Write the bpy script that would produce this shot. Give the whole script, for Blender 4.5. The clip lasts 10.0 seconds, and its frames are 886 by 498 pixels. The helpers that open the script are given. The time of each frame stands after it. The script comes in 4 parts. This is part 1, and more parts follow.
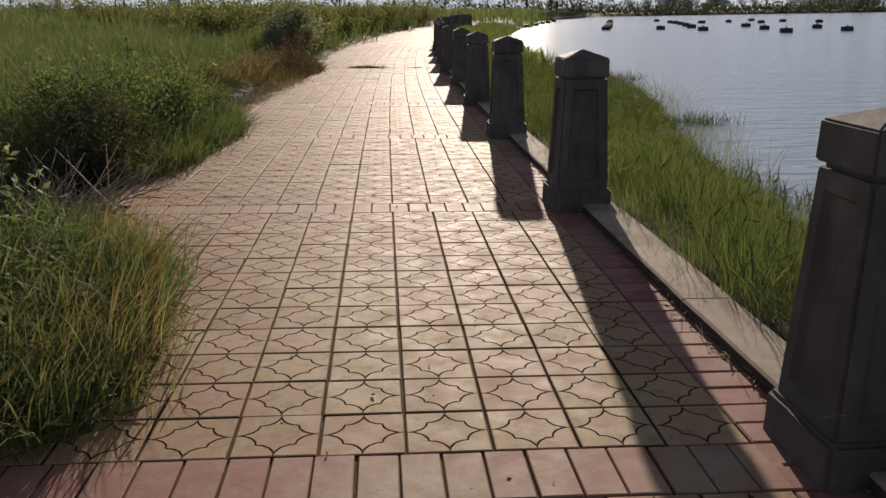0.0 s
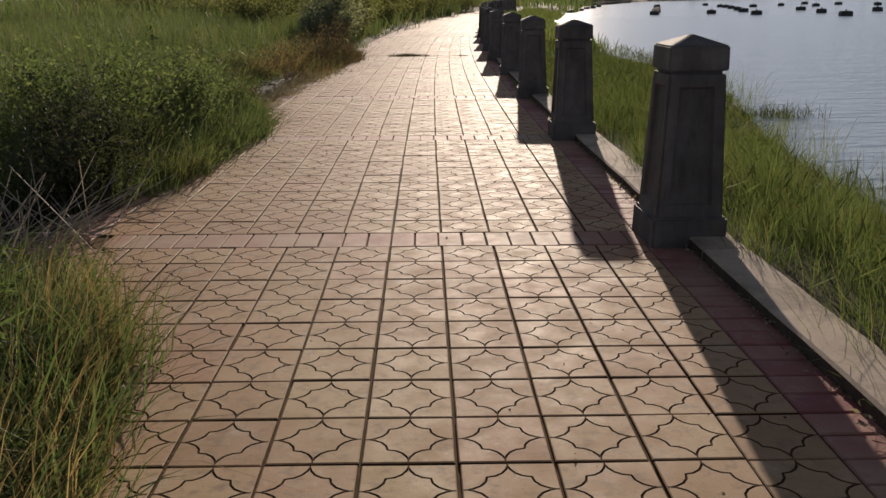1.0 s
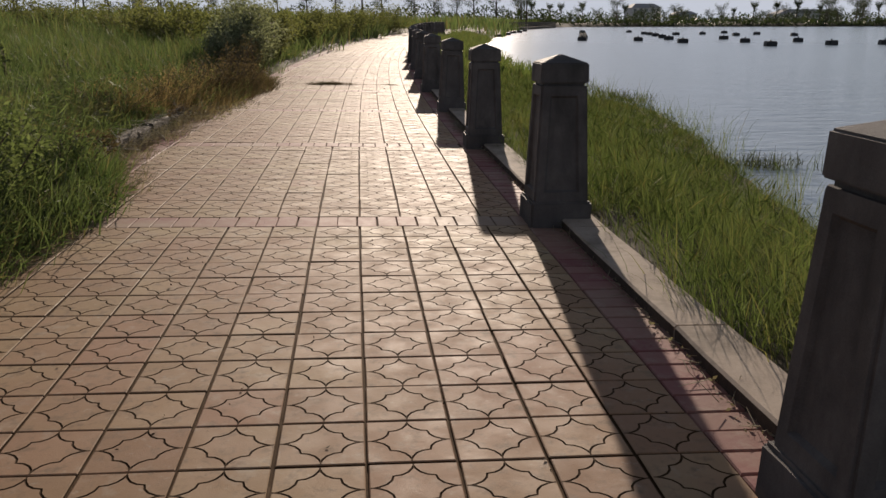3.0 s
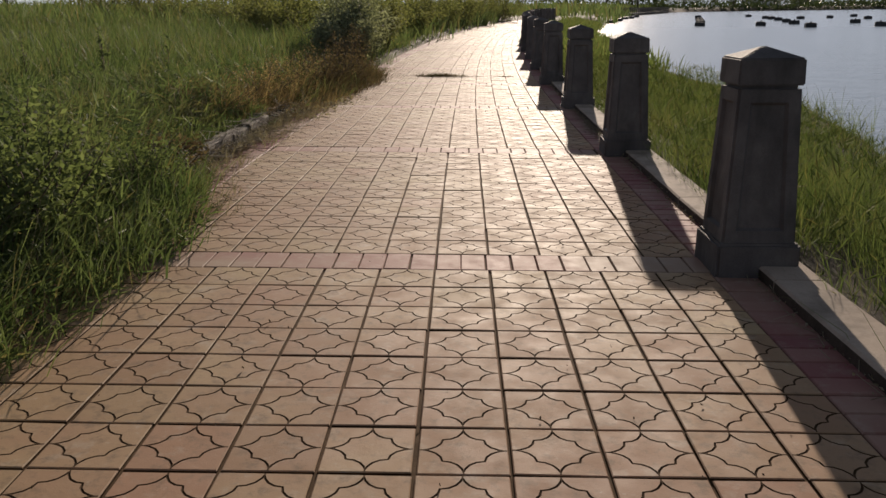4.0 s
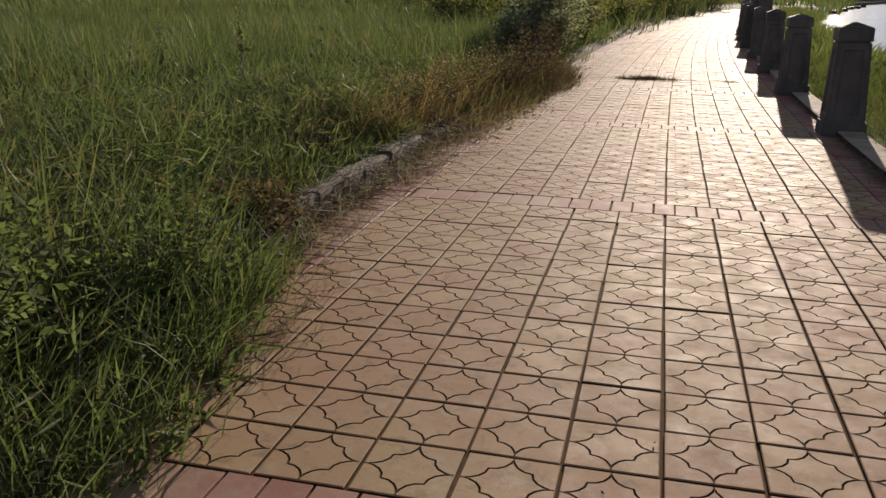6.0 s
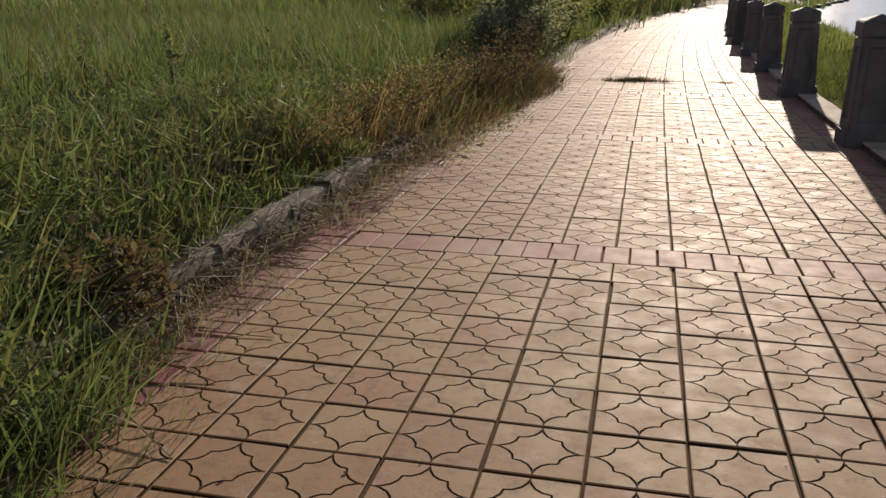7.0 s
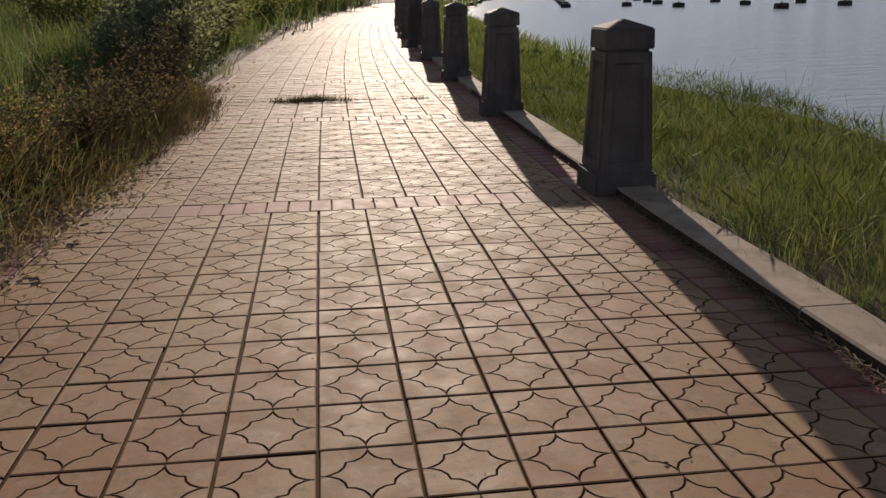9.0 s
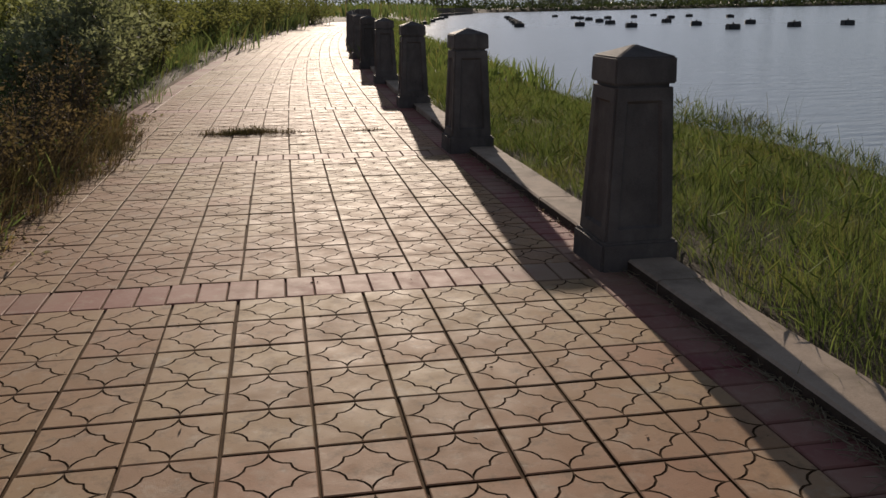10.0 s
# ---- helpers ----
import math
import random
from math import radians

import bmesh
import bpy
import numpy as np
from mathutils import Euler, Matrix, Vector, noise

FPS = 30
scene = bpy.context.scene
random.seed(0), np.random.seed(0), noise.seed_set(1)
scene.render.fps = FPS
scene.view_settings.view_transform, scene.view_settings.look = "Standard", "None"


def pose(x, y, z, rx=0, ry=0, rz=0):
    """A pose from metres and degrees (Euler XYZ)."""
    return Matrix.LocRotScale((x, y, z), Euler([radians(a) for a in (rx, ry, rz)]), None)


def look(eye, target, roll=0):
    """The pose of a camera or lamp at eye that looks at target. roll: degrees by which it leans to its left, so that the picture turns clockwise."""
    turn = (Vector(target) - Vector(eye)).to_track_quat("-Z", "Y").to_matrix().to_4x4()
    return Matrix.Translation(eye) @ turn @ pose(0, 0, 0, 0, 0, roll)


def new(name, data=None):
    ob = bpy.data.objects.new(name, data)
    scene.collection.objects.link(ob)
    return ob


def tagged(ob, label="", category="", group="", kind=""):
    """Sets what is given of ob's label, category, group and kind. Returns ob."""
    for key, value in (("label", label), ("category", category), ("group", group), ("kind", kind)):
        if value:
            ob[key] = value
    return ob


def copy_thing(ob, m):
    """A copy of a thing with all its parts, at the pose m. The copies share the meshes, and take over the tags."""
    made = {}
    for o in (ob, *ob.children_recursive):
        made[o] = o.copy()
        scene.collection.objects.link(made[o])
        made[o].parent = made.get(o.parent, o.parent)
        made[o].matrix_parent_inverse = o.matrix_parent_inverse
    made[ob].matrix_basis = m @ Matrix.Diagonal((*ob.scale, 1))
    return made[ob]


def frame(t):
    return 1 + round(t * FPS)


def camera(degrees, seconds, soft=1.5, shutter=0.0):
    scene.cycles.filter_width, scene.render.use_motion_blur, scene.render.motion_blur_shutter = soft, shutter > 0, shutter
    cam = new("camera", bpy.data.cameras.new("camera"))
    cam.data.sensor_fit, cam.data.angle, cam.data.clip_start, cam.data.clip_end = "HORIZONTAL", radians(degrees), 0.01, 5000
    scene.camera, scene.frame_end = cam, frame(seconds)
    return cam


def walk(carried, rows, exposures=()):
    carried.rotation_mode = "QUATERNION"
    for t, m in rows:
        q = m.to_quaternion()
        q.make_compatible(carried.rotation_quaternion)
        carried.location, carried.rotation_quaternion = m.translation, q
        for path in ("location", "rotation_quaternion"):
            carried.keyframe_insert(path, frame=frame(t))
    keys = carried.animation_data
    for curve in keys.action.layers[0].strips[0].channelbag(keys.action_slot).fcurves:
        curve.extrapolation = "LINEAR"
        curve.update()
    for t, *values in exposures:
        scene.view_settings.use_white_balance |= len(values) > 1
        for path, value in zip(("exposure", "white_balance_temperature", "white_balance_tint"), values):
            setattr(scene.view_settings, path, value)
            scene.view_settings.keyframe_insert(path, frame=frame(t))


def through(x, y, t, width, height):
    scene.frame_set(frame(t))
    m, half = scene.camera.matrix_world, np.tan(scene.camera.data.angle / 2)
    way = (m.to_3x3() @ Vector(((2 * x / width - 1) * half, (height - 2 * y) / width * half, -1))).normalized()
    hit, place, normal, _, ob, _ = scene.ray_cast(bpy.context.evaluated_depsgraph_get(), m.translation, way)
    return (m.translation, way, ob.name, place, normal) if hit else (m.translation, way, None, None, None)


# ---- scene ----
cam = camera(55.7, 10.0)
PATH = [
    (0, (-0.018, -2.122, 1.189), (0.106, -0.200, 0.649), -0.90),
    (0.5, (-0.043, -1.477, 1.176), (-0.002, 0.444, 0.621), -1.10),
    (1, (-0.047, -0.915, 1.142), (-0.021, 1.003, 0.575), -1.40),
    (1.5, (-0.076, -0.328, 1.130), (0.020, 1.596, 0.595), -0.40),
    (2, (-0.039, 0.224, 1.146), (0.181, 2.147, 0.646), -0.00),
    (2.2, (0.000, 0.502, 1.154), (0.253, 2.422, 0.654), -0.00),
    (3.3, (-0.014, 1.796, 1.154), (0.108, 3.718, 0.612), -0.20),
    (3.5, (-0.027, 2.037, 1.189), (0.016, 3.959, 0.637), -0.30),
    (4, (-0.125, 2.604, 1.141), (-0.166, 4.527, 0.593), -0.82),
    (4.5, (-0.115, 3.180, 1.149), (-0.163, 5.104, 0.605), -0.66),
    (5, (-0.165, 3.729, 1.156), (-0.280, 5.650, 0.611), 0.56),
    (5.5, (-0.251, 4.304, 1.195), (-0.547, 6.205, 0.647), 0.00),
    (5.7, (-0.273, 4.514, 1.173), (-0.665, 6.391, 0.607), 0.07),
    (6.8, (-0.427, 5.711, 1.150), (-0.937, 7.558, 0.577), -0.60),
    (7, (-0.398, 5.967, 1.124), (-0.834, 7.833, 0.551), -1.09),
    (7.5, (-0.403, 6.583, 1.124), (-0.539, 8.494, 0.549), -0.79),
    (8, (-0.394, 7.121, 1.144), (-0.296, 9.032, 0.564), -0.90),
    (8.5, (-0.382, 7.726, 1.153), (-0.179, 9.626, 0.562), -1.28),
    (9, (-0.405, 8.321, 1.130), (-0.126, 10.212, 0.540), -1.47),
    (9.5, (-0.318, 8.941, 1.144), (0.015, 10.826, 0.564), -1.74),
    (10, (-0.257, 9.473, 1.119), (0.131, 11.356, 0.567), -1.08),
]
EXPOSURES = [(0, 0.1), (1, 0.08), (2, 0.0), (4, 0.08), (5.5, 0.1), (6.8, 0.33), (7.2, 0.24), (8, 0.0), (9, -0.02), (10, -0.1)]
walk(cam, [(t, look(eye, target, roll)) for t, eye, target, roll in PATH], EXPOSURES)

# ---- world, sun ----
SUN_EL, SUN_AZ = radians(15.0), radians(6.8)
world = bpy.data.worlds.new("sky")
scene.world = world
world.use_nodes = True
wn = world.node_tree.nodes
sky = wn.new("ShaderNodeTexSky")
sky.sky_type = "NISHITA"
sky.sun_disc = False
sky.sun_elevation, sky.sun_rotation = SUN_EL, SUN_AZ
sky.air_density, sky.dust_density, sky.ozone_density = 1.0, 0.3, 1.2
wn["Background"].inputs["Strength"].default_value = 0.050
haze = wn.new("ShaderNodeHueSaturation")
haze.inputs["Saturation"].default_value = 0.30
world.node_tree.links.new(sky.outputs[0], haze.inputs["Color"])
tint = wn.new("ShaderNodeMix")
tint.data_type, tint.blend_type = "RGBA", "MULTIPLY"
tint.inputs[0].default_value = 1.0
tint.inputs[7].default_value = (0.90, 0.965, 1.13, 1)
veil = wn.new("ShaderNodeMix")        # the glow round the sun is lost in even haze
veil.data_type, veil.blend_type = "RGBA", "DARKEN"
veil.inputs[0].default_value = 1.0
veil.inputs[7].default_value = (11.8, 11.6, 11.3, 1)
world.node_tree.links.new(haze.outputs[0], veil.inputs[6])
world.node_tree.links.new(veil.outputs[2], tint.inputs[6])
world.node_tree.links.new(tint.outputs[2], wn["Background"].inputs["Color"])
sun_data = bpy.data.lights.new("sun", "SUN")
sun_data.energy, sun_data.angle, sun_data.color = 4.35, radians(0.6), (1.0, 0.835, 0.68)
sun = new("sun", sun_data)
sun_way = Vector((math.sin(SUN_AZ) * math.cos(SUN_EL), math.cos(SUN_AZ) * math.cos(SUN_EL), math.sin(SUN_EL)))
sun.matrix_world = look(sun_way * 100, (0, 0, 0))


# ---- materials ----
class Nodes:
    """A small writer of node materials."""

    def __init__(self, name):
        self.m = bpy.data.materials.new(name)
        self.m.use_nodes = True
        self.t = self.m.node_tree
        self.b = self.t.nodes["Principled BSDF"]
        self.out = self.t.nodes["Material Output"]

    def n(self, kind, **vals):
        node = self.t.nodes.new("ShaderNode" + kind)
        for k, v in vals.items():
            node.inputs[k.replace("_", " ")].default_value = v
        return node

    def l(self, a, b):
        self.t.links.new(a, b)

    def coord(self):
        return self.t.nodes.new("ShaderNodeNewGeometry").outputs["Position"]

    def noise(self, scale, detail=4.0, rough=0.6, vec=None, stretch=None):
        node = self.n("TexNoise", Scale=scale, Detail=detail, Roughness=rough)
        vec = vec or self.coord()
        if stretch:
            mp = self.n("Mapping")
            mp.inputs["Scale"].default_value = stretch
            self.l(vec, mp.inputs["Vector"])
            vec = mp.outputs[0]
        self.l(vec, node.inputs["Vector"])
        return node.outputs["Fac"]

    def ramp(self, fac, stops):
        node = self.t.nodes.new("ShaderNodeValToRGB")
        e = node.color_ramp.elements
        while len(e) < len(stops):
            e.new(0.5)
        for el, (p, c) in zip(e, stops):
            el.position = p
            el.color = (*c, 1) if len(c) == 3 else c
        self.l(fac, node.inputs["Fac"])
        return node.outputs["Color"]

    def mix(self, fac, a, b, mode="MIX"):
        node = self.t.nodes.new("ShaderNodeMix")
        node.data_type, node.blend_type = "RGBA", mode
        for sock, v in ((node.inputs["Factor"], fac), (node.inputs[6], a), (node.inputs[7], b)):
            if isinstance(v, (int, float)):
                sock.default_value = v
            elif isinstance(v, tuple):
                sock.default_value = (*v, 1)
            else:
                self.l(v, sock)
        return node.outputs[2]

    def math(self, op, a, b=0.0):
        node = self.t.nodes.new("ShaderNodeMath")
        node.operation = op
        for sock, v in zip(node.inputs, (a, b)):
            if isinstance(v, (int, float)):
                sock.default_value = v
            else:
                self.l(v, sock)
        return node.outputs[0]

    def bump(self, height, strength=0.3, dist=0.01):
        node = self.n("Bump", Strength=strength, Distance=dist)
        self.l(height, node.inputs["Height"])
        self.l(node.outputs[0], self.b.inputs["Normal"])
        return node.outputs[0]

    def rnd(self):
        """A random number for each piece: by object and by island."""
        a = self.t.nodes.new("ShaderNodeObjectInfo").outputs["Random"]
        b = self.t.nodes.new("ShaderNodeNewGeometry").outputs["Random Per Island"]
        return self.math("FRACT", self.math("ADD", a, b))

    def base(self, c):
        if isinstance(c, tuple):
            self.b.inputs["Base Color"].default_value = (*c, 1)
        else:
            self.l(c, self.b.inputs["Base Color"])

    def rough(self, v):
        if isinstance(v, (int, float)):
            self.b.inputs["Roughness"].default_value = v
        else:
            self.l(v, self.b.inputs["Roughness"])


def range_of(k, fac, lo, hi):
    return k.math("ADD", k.math("MULTIPLY", fac, hi - lo), lo)


def tile_material():
    k = Nodes("cement_tile")
    r = k.rnd()
    col = k.ramp(r, [(0.0, (0.35, 0.216, 0.122)), (0.3, (0.425, 0.290, 0.162)), (0.6, (0.48, 0.345, 0.196)), (0.85, (0.45, 0.297, 0.175)), (1.0, (0.415, 0.237, 0.144))])
    big = k.noise(0.35, 3, 0.6)
    col = k.mix(k.ramp(big, [(0.42, (0, 0, 0)), (0.62, (0.85, 0.85, 0.85))]), col, (0.38, 0.205, 0.128))
    stain = k.noise(7.0, 5, 0.65)
    col = k.mix(k.ramp(stain, [(0.56, (0, 0, 0)), (0.72, (0.55, 0.55, 0.55))]), col, (0.52, 0.45, 0.36))
    scuff = k.noise(3.4, 4, 0.6)
    col = k.mix(k.ramp(scuff, [(0.46, (0, 0, 0)), (0.66, (0.5, 0.5, 0.5))]), col, (0.40, 0.235, 0.145))
    dirt = k.noise(18.0, 5, 0.7)
    col = k.mix(k.ramp(dirt, [(0.30, (0.75, 0.75, 0.75)), (0.48, (0, 0, 0))]), col, (0.22, 0.155, 0.10))
    speck = k.noise(120.0, 3, 0.7)
    col = k.mix(k.ramp(speck, [(0.62, (0, 0, 0)), (0.74, (0.5, 0.5, 0.5))]), col, (0.17, 0.12, 0.08))
    chalk = k.noise(30.0, 6, 0.75)
    col = k.mix(k.ramp(chalk, [(0.60, (0, 0, 0)), (0.78, (0.6, 0.6, 0.6))]), col, (0.60, 0.52, 0.41))
    k.base(col)
    k.rough(k.ramp(k.noise(7.5, 4), [(0.34, (0.76, 0.76, 0.76)), (0.76, (0.58, 0.58, 0.58))]))
    k.b.inputs["Specular IOR Level"].default_value = 0.22
    k.bump(k.mix(0.5, k.noise(40.0, 5), k.noise(260.0, 3)), 0.42, 0.004)
    return k.m


def brick_material(name, reds, wear=0.55):
    k = Nodes(name)
    r = k.rnd()
    col = k.ramp(r, list(zip((0.0, 0.5, 1.0), reds)))
    worn = k.noise(0.9, 3, 0.6)
    col = k.mix(k.ramp(worn, [(0.44, (0, 0, 0)), (0.60, (wear, wear, wear))]), col, (0.40, 0.29, 0.205))
    stain = k.noise(14.0, 5, 0.7)
    col = k.mix(k.ramp(stain, [(0.50, (0, 0, 0)), (0.74, (0.42, 0.42, 0.42))]), col, (0.47, 0.38, 0.30))
    k.base(col)
    k.rough(range_of(k, k.noise(11.0, 4), 0.55, 0.85))
    k.b.inputs["Specular IOR Level"].default_value = 0.28
    k.bump(k.mix(0.4, k.noise(40.0, 3), k.noise(260.0, 3)), 0.35, 0.004)
    return k.m


def rough_material(name, dark, mid, light, scale=6.0, fine=90.0, rough=(0.75, 0.95), bump=0.5, dist=0.01, stain=None, spec=0.3):
    k = Nodes(name)
    col = k.ramp(k.noise(scale, 6, 0.65), [(0.28, dark), (0.52, mid), (0.75, light)])
    col = k.mix(0.35, col, k.ramp(k.noise(fine, 4, 0.7), [(0.3, dark), (0.7, light)]))
    if stain:
        col = k.mix(k.ramp(k.noise(2.2, 5, 0.7, stretch=(1, 1, 0.35)), [(0.48, (0, 0, 0)), (0.66, (0.8, 0.8, 0.8))]), col, stain)
    k.base(col)
    k.rough(range_of(k, k.noise(scale * 3, 3), *rough))
    k.b.inputs["Specular IOR Level"].default_value = spec
    k.bump(k.mix(0.5, k.noise(scale * 4, 5), k.noise(fine * 2, 3)), bump, dist)
    return k.m


def leaf_material(name, dark, mid, light, through=0.5, patch=0.25, dry=None, rough=0.5):
    """Leaf and blade: two-sided, part of the light passes through."""
    k = Nodes(name)
    r = k.t.nodes.new("ShaderNodeNewGeometry").outputs["Random Per Island"]
    col = k.ramp(r, [(0.0, dark), (0.55, mid), (1.0, light)])
    col = k.mix(k.ramp(k.noise(patch * 4, 3), [(0.35, (0, 0, 0)), (0.65, (0.6, 0.6, 0.6))]), col, light)
    if dry:
        col = k.mix(k.ramp(k.noise(1.3, 4, 0.65), [(0.52, (0, 0, 0)), (0.66, (0.75, 0.75, 0.75))]), col, dry)
        col = k.mix(k.math("GREATER_THAN", k.math("FRACT", k.math("MULTIPLY", r, 17.3)), 0.91), col, dry)
    k.base(col)
    k.rough(rough)
    k.b.inputs["Specular IOR Level"].default_value = 0.22
    tr = k.n("BsdfTranslucent")
    warm = k.mix(1.0, col, (1.10, 1.14, 0.72), "MULTIPLY")
    k.l(warm, tr.inputs["Color"])
    ms = k.n("MixShader", Fac=through)
    k.l(k.b.outputs[0], ms.inputs[1])
    k.l(tr.outputs[0], ms.inputs[2])
    k.l(ms.outputs[0], k.out.inputs["Surface"])
    return k.m


def water_material():
    k = Nodes("lake_water")
    k.base((0.44, 0.53, 0.64))
    k.rough(0.16)
    k.b.inputs["IOR"].default_value = 1.333
    small = k.noise(2.2, 4, 0.6, stretch=(0.45, 1.6, 1))
    big = k.noise(0.35, 3, 0.6, stretch=(0.5, 1.3, 1))
    k.bump(k.mix(0.4, small, big), 1.0, 0.11)
    return k.m


def plain_material(name, colour, rough=0.6, metal=0.0, var=0.25):
    k = Nodes(name)
    dark = tuple(c * (1 - var) for c in colour)
    light = tuple(min(1, c * (1 + var)) for c in colour)
    k.base(k.ramp(k.noise(5.0, 5, 0.65), [(0.3, dark), (0.7, light)]))
    k.rough(rough)
    k.b.inputs["Metallic"].default_value = metal
    k.bump(k.noise(60.0, 3), 0.2, 0.005)
    return k.m


M_TILE = tile_material()
M_BRICK = brick_material("red_paver", ((0.25, 0.085, 0.085), (0.31, 0.12, 0.11), (0.35, 0.165, 0.14)))
M_COURSE = brick_material("faded_red_paver", ((0.315, 0.13, 0.105), (0.345, 0.155, 0.12), (0.375, 0.19, 0.145)), 0.85)
M_JOINT = rough_material("joint_sand", (0.058, 0.034, 0.018), (0.115, 0.070, 0.038), (0.21, 0.14, 0.085), 9.0, 200.0, dist=0.004, spec=0.05)
M_GROOVE = rough_material("groove_dirt", (0.034, 0.019, 0.009), (0.075, 0.044, 0.023), (0.14, 0.088, 0.05), 14.0, 200.0, dist=0.002, spec=0.05)
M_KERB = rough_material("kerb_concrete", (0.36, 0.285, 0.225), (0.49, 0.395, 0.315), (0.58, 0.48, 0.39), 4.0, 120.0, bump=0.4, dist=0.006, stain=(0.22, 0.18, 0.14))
# dirty kerb face, coloured darker still to stand in for its shade
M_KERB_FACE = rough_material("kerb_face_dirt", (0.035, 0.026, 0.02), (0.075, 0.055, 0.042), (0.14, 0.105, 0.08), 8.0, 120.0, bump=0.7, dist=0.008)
M_OLD_KERB = rough_material("old_kerb_concrete", (0.10, 0.085, 0.066), (0.20, 0.172, 0.135), (0.31, 0.272, 0.215), 7.0, 120.0, bump=0.8, dist=0.015, stain=(0.10, 0.085, 0.06))
M_POST = rough_material("post_granite", (0.075, 0.067, 0.067), (0.135, 0.121, 0.117), (0.23, 0.208, 0.196), 5.0, 220.0, rough=(0.55, 0.85), bump=0.7, dist=0.008, stain=(0.055, 0.051, 0.049))
M_SOIL = rough_material("soil", (0.035, 0.028, 0.018), (0.075, 0.058, 0.036), (0.13, 0.10, 0.065), 2.5, 60.0, bump=0.9, dist=0.03)
M_GRASS = leaf_material("grass_blade", (0.048, 0.082, 0.032), (0.105, 0.155, 0.060), (0.20, 0.245, 0.115), 0.48, dry=(0.22, 0.195, 0.10), rough=0.6)
M_BANK = leaf_material("bank_grass_blade", (0.062, 0.095, 0.030), (0.125, 0.175, 0.058), (0.20, 0.24, 0.098), 0.52, dry=(0.25, 0.23, 0.10), rough=0.8)
M_STRAW = leaf_material("dry_straw", (0.17, 0.135, 0.09), (0.31, 0.26, 0.185), (0.45, 0.40, 0.30), 0.3, rough=0.8)
M_RUST = leaf_material("rusty_leaf", (0.12, 0.075, 0.042), (0.29, 0.19, 0.105), (0.47, 0.35, 0.21), 0.45, dry=(0.14, 0.105, 0.055), rough=0.75)
M_BROWN = leaf_material("brown_shrub_leaf", (0.055, 0.038, 0.028), (0.125, 0.085, 0.055), (0.25, 0.185, 0.12), 0.38, dry=(0.095, 0.085, 0.045), rough=0.85)
M_LEAF = leaf_material("shrub_leaf", (0.055, 0.08, 0.034), (0.112, 0.15, 0.062), (0.20, 0.235, 0.11), 0.52, rough=0.75)
# leaf colour darkened for a shrub's shade side; the dark water weeds share it
M_DARKLEAF = leaf_material("dark_shrub_leaf", (0.028, 0.036, 0.022), (0.055, 0.066, 0.038), (0.115, 0.125, 0.07), 0.3, rough=0.8)
M_GREYLEAF = leaf_material("grey_shrub_leaf", (0.085, 0.098, 0.062), (0.17, 0.188, 0.122), (0.33, 0.345, 0.25), 0.5, rough=0.7)
M_OLIVE = leaf_material("olive_shrub_leaf", (0.085, 0.10, 0.036), (0.16, 0.175, 0.07), (0.25, 0.25, 0.115), 0.5, rough=0.75)
M_FARLEAF = leaf_material("tree_leaf", (0.03, 0.045, 0.02), (0.05, 0.07, 0.03), (0.08, 0.10, 0.045), 0.35)
M_BARK = rough_material("bark", (0.05, 0.04, 0.03), (0.10, 0.08, 0.06), (0.17, 0.14, 0.11), 9.0, 80.0, bump=0.8)
M_CRUMB = leaf_material("dead_leaf_crumb", (0.02, 0.014, 0.01), (0.05, 0.035, 0.022), (0.12, 0.09, 0.06), 0.1, rough=0.9)
M_STALK = plain_material("dead_stalk", (0.36, 0.32, 0.27), 0.8)
M_FLOAT = plain_material("black_float_plastic", (0.018, 0.018, 0.02), 0.5)
M_DECK = plain_material("weathered_timber", (0.13, 0.11, 0.09), 0.8)
M_WALL = plain_material("rendered_wall", (0.78, 0.77, 0.76), 0.9, var=0.1)
M_ROOF = plain_material("grey_roof", (0.45, 0.44, 0.44), 0.8)
M_PANE = plain_material("dark_glass", (0.30, 0.32, 0.34), 0.3)
M_WATER = water_material()


# ---- mesh helpers ----
def mesh_of(name, verts, faces, mats, indices=None, smooth=False):
    me = bpy.data.meshes.new(name)
    me.from_pydata([tuple(v) for v in verts], [], faces)
    for m in mats:
        me.materials.append(m)
    if indices:
        me.polygons.foreach_set("material_index", indices)
    if smooth:
        me.polygons.foreach_set("use_smooth", [True] * len(me.polygons))
    me.update()
    return me


def tri_mesh(name, verts, tris, mat):
    """A mesh from numpy arrays of places and triangles."""
    me = bpy.data.meshes.new(name)
    nv, nt = len(verts), len(tris)
    me.vertices.add(nv)
    me.vertices.foreach_set("co", np.ascontiguousarray(verts, np.float32).ravel())
    me.loops.add(nt * 3)
    me.loops.foreach_set("vertex_index", np.ascontiguousarray(tris, np.int32).ravel())
    me.polygons.add(nt)
    me.polygons.foreach_set("loop_start", np.arange(0, nt * 3, 3, dtype=np.int32))
    me.materials.append(mat)
    me.update(calc_edges=True)
    return me


def child(name, me, parent, label="", m=None):
    ob = new(name, me)
    ob.parent = parent
    if m is not None:
        ob.matrix_basis = m
    return tagged(ob, label) if label else ob


def part(name, bm, material, parent, label=""):
    me = bpy.data.meshes.new(name)
    bm.to_mesh(me)
    bm.free()
    me.materials.append(material)
    return child(name, me, parent, label)


def box_bm(lo, hi, bevel=0.0, segs=1):
    bm = bmesh.new()
    bmesh.ops.create_cube(bm, size=1)
    for v in bm.verts:
        v.co = Vector([(a + b) / 2 + c * (b - a) for a, b, c in zip(lo, hi, v.co)])
    if bevel:
        bmesh.ops.bevel(bm, geom=bm.edges[:], offset=bevel, segments=segs, affect="EDGES")
    return bm


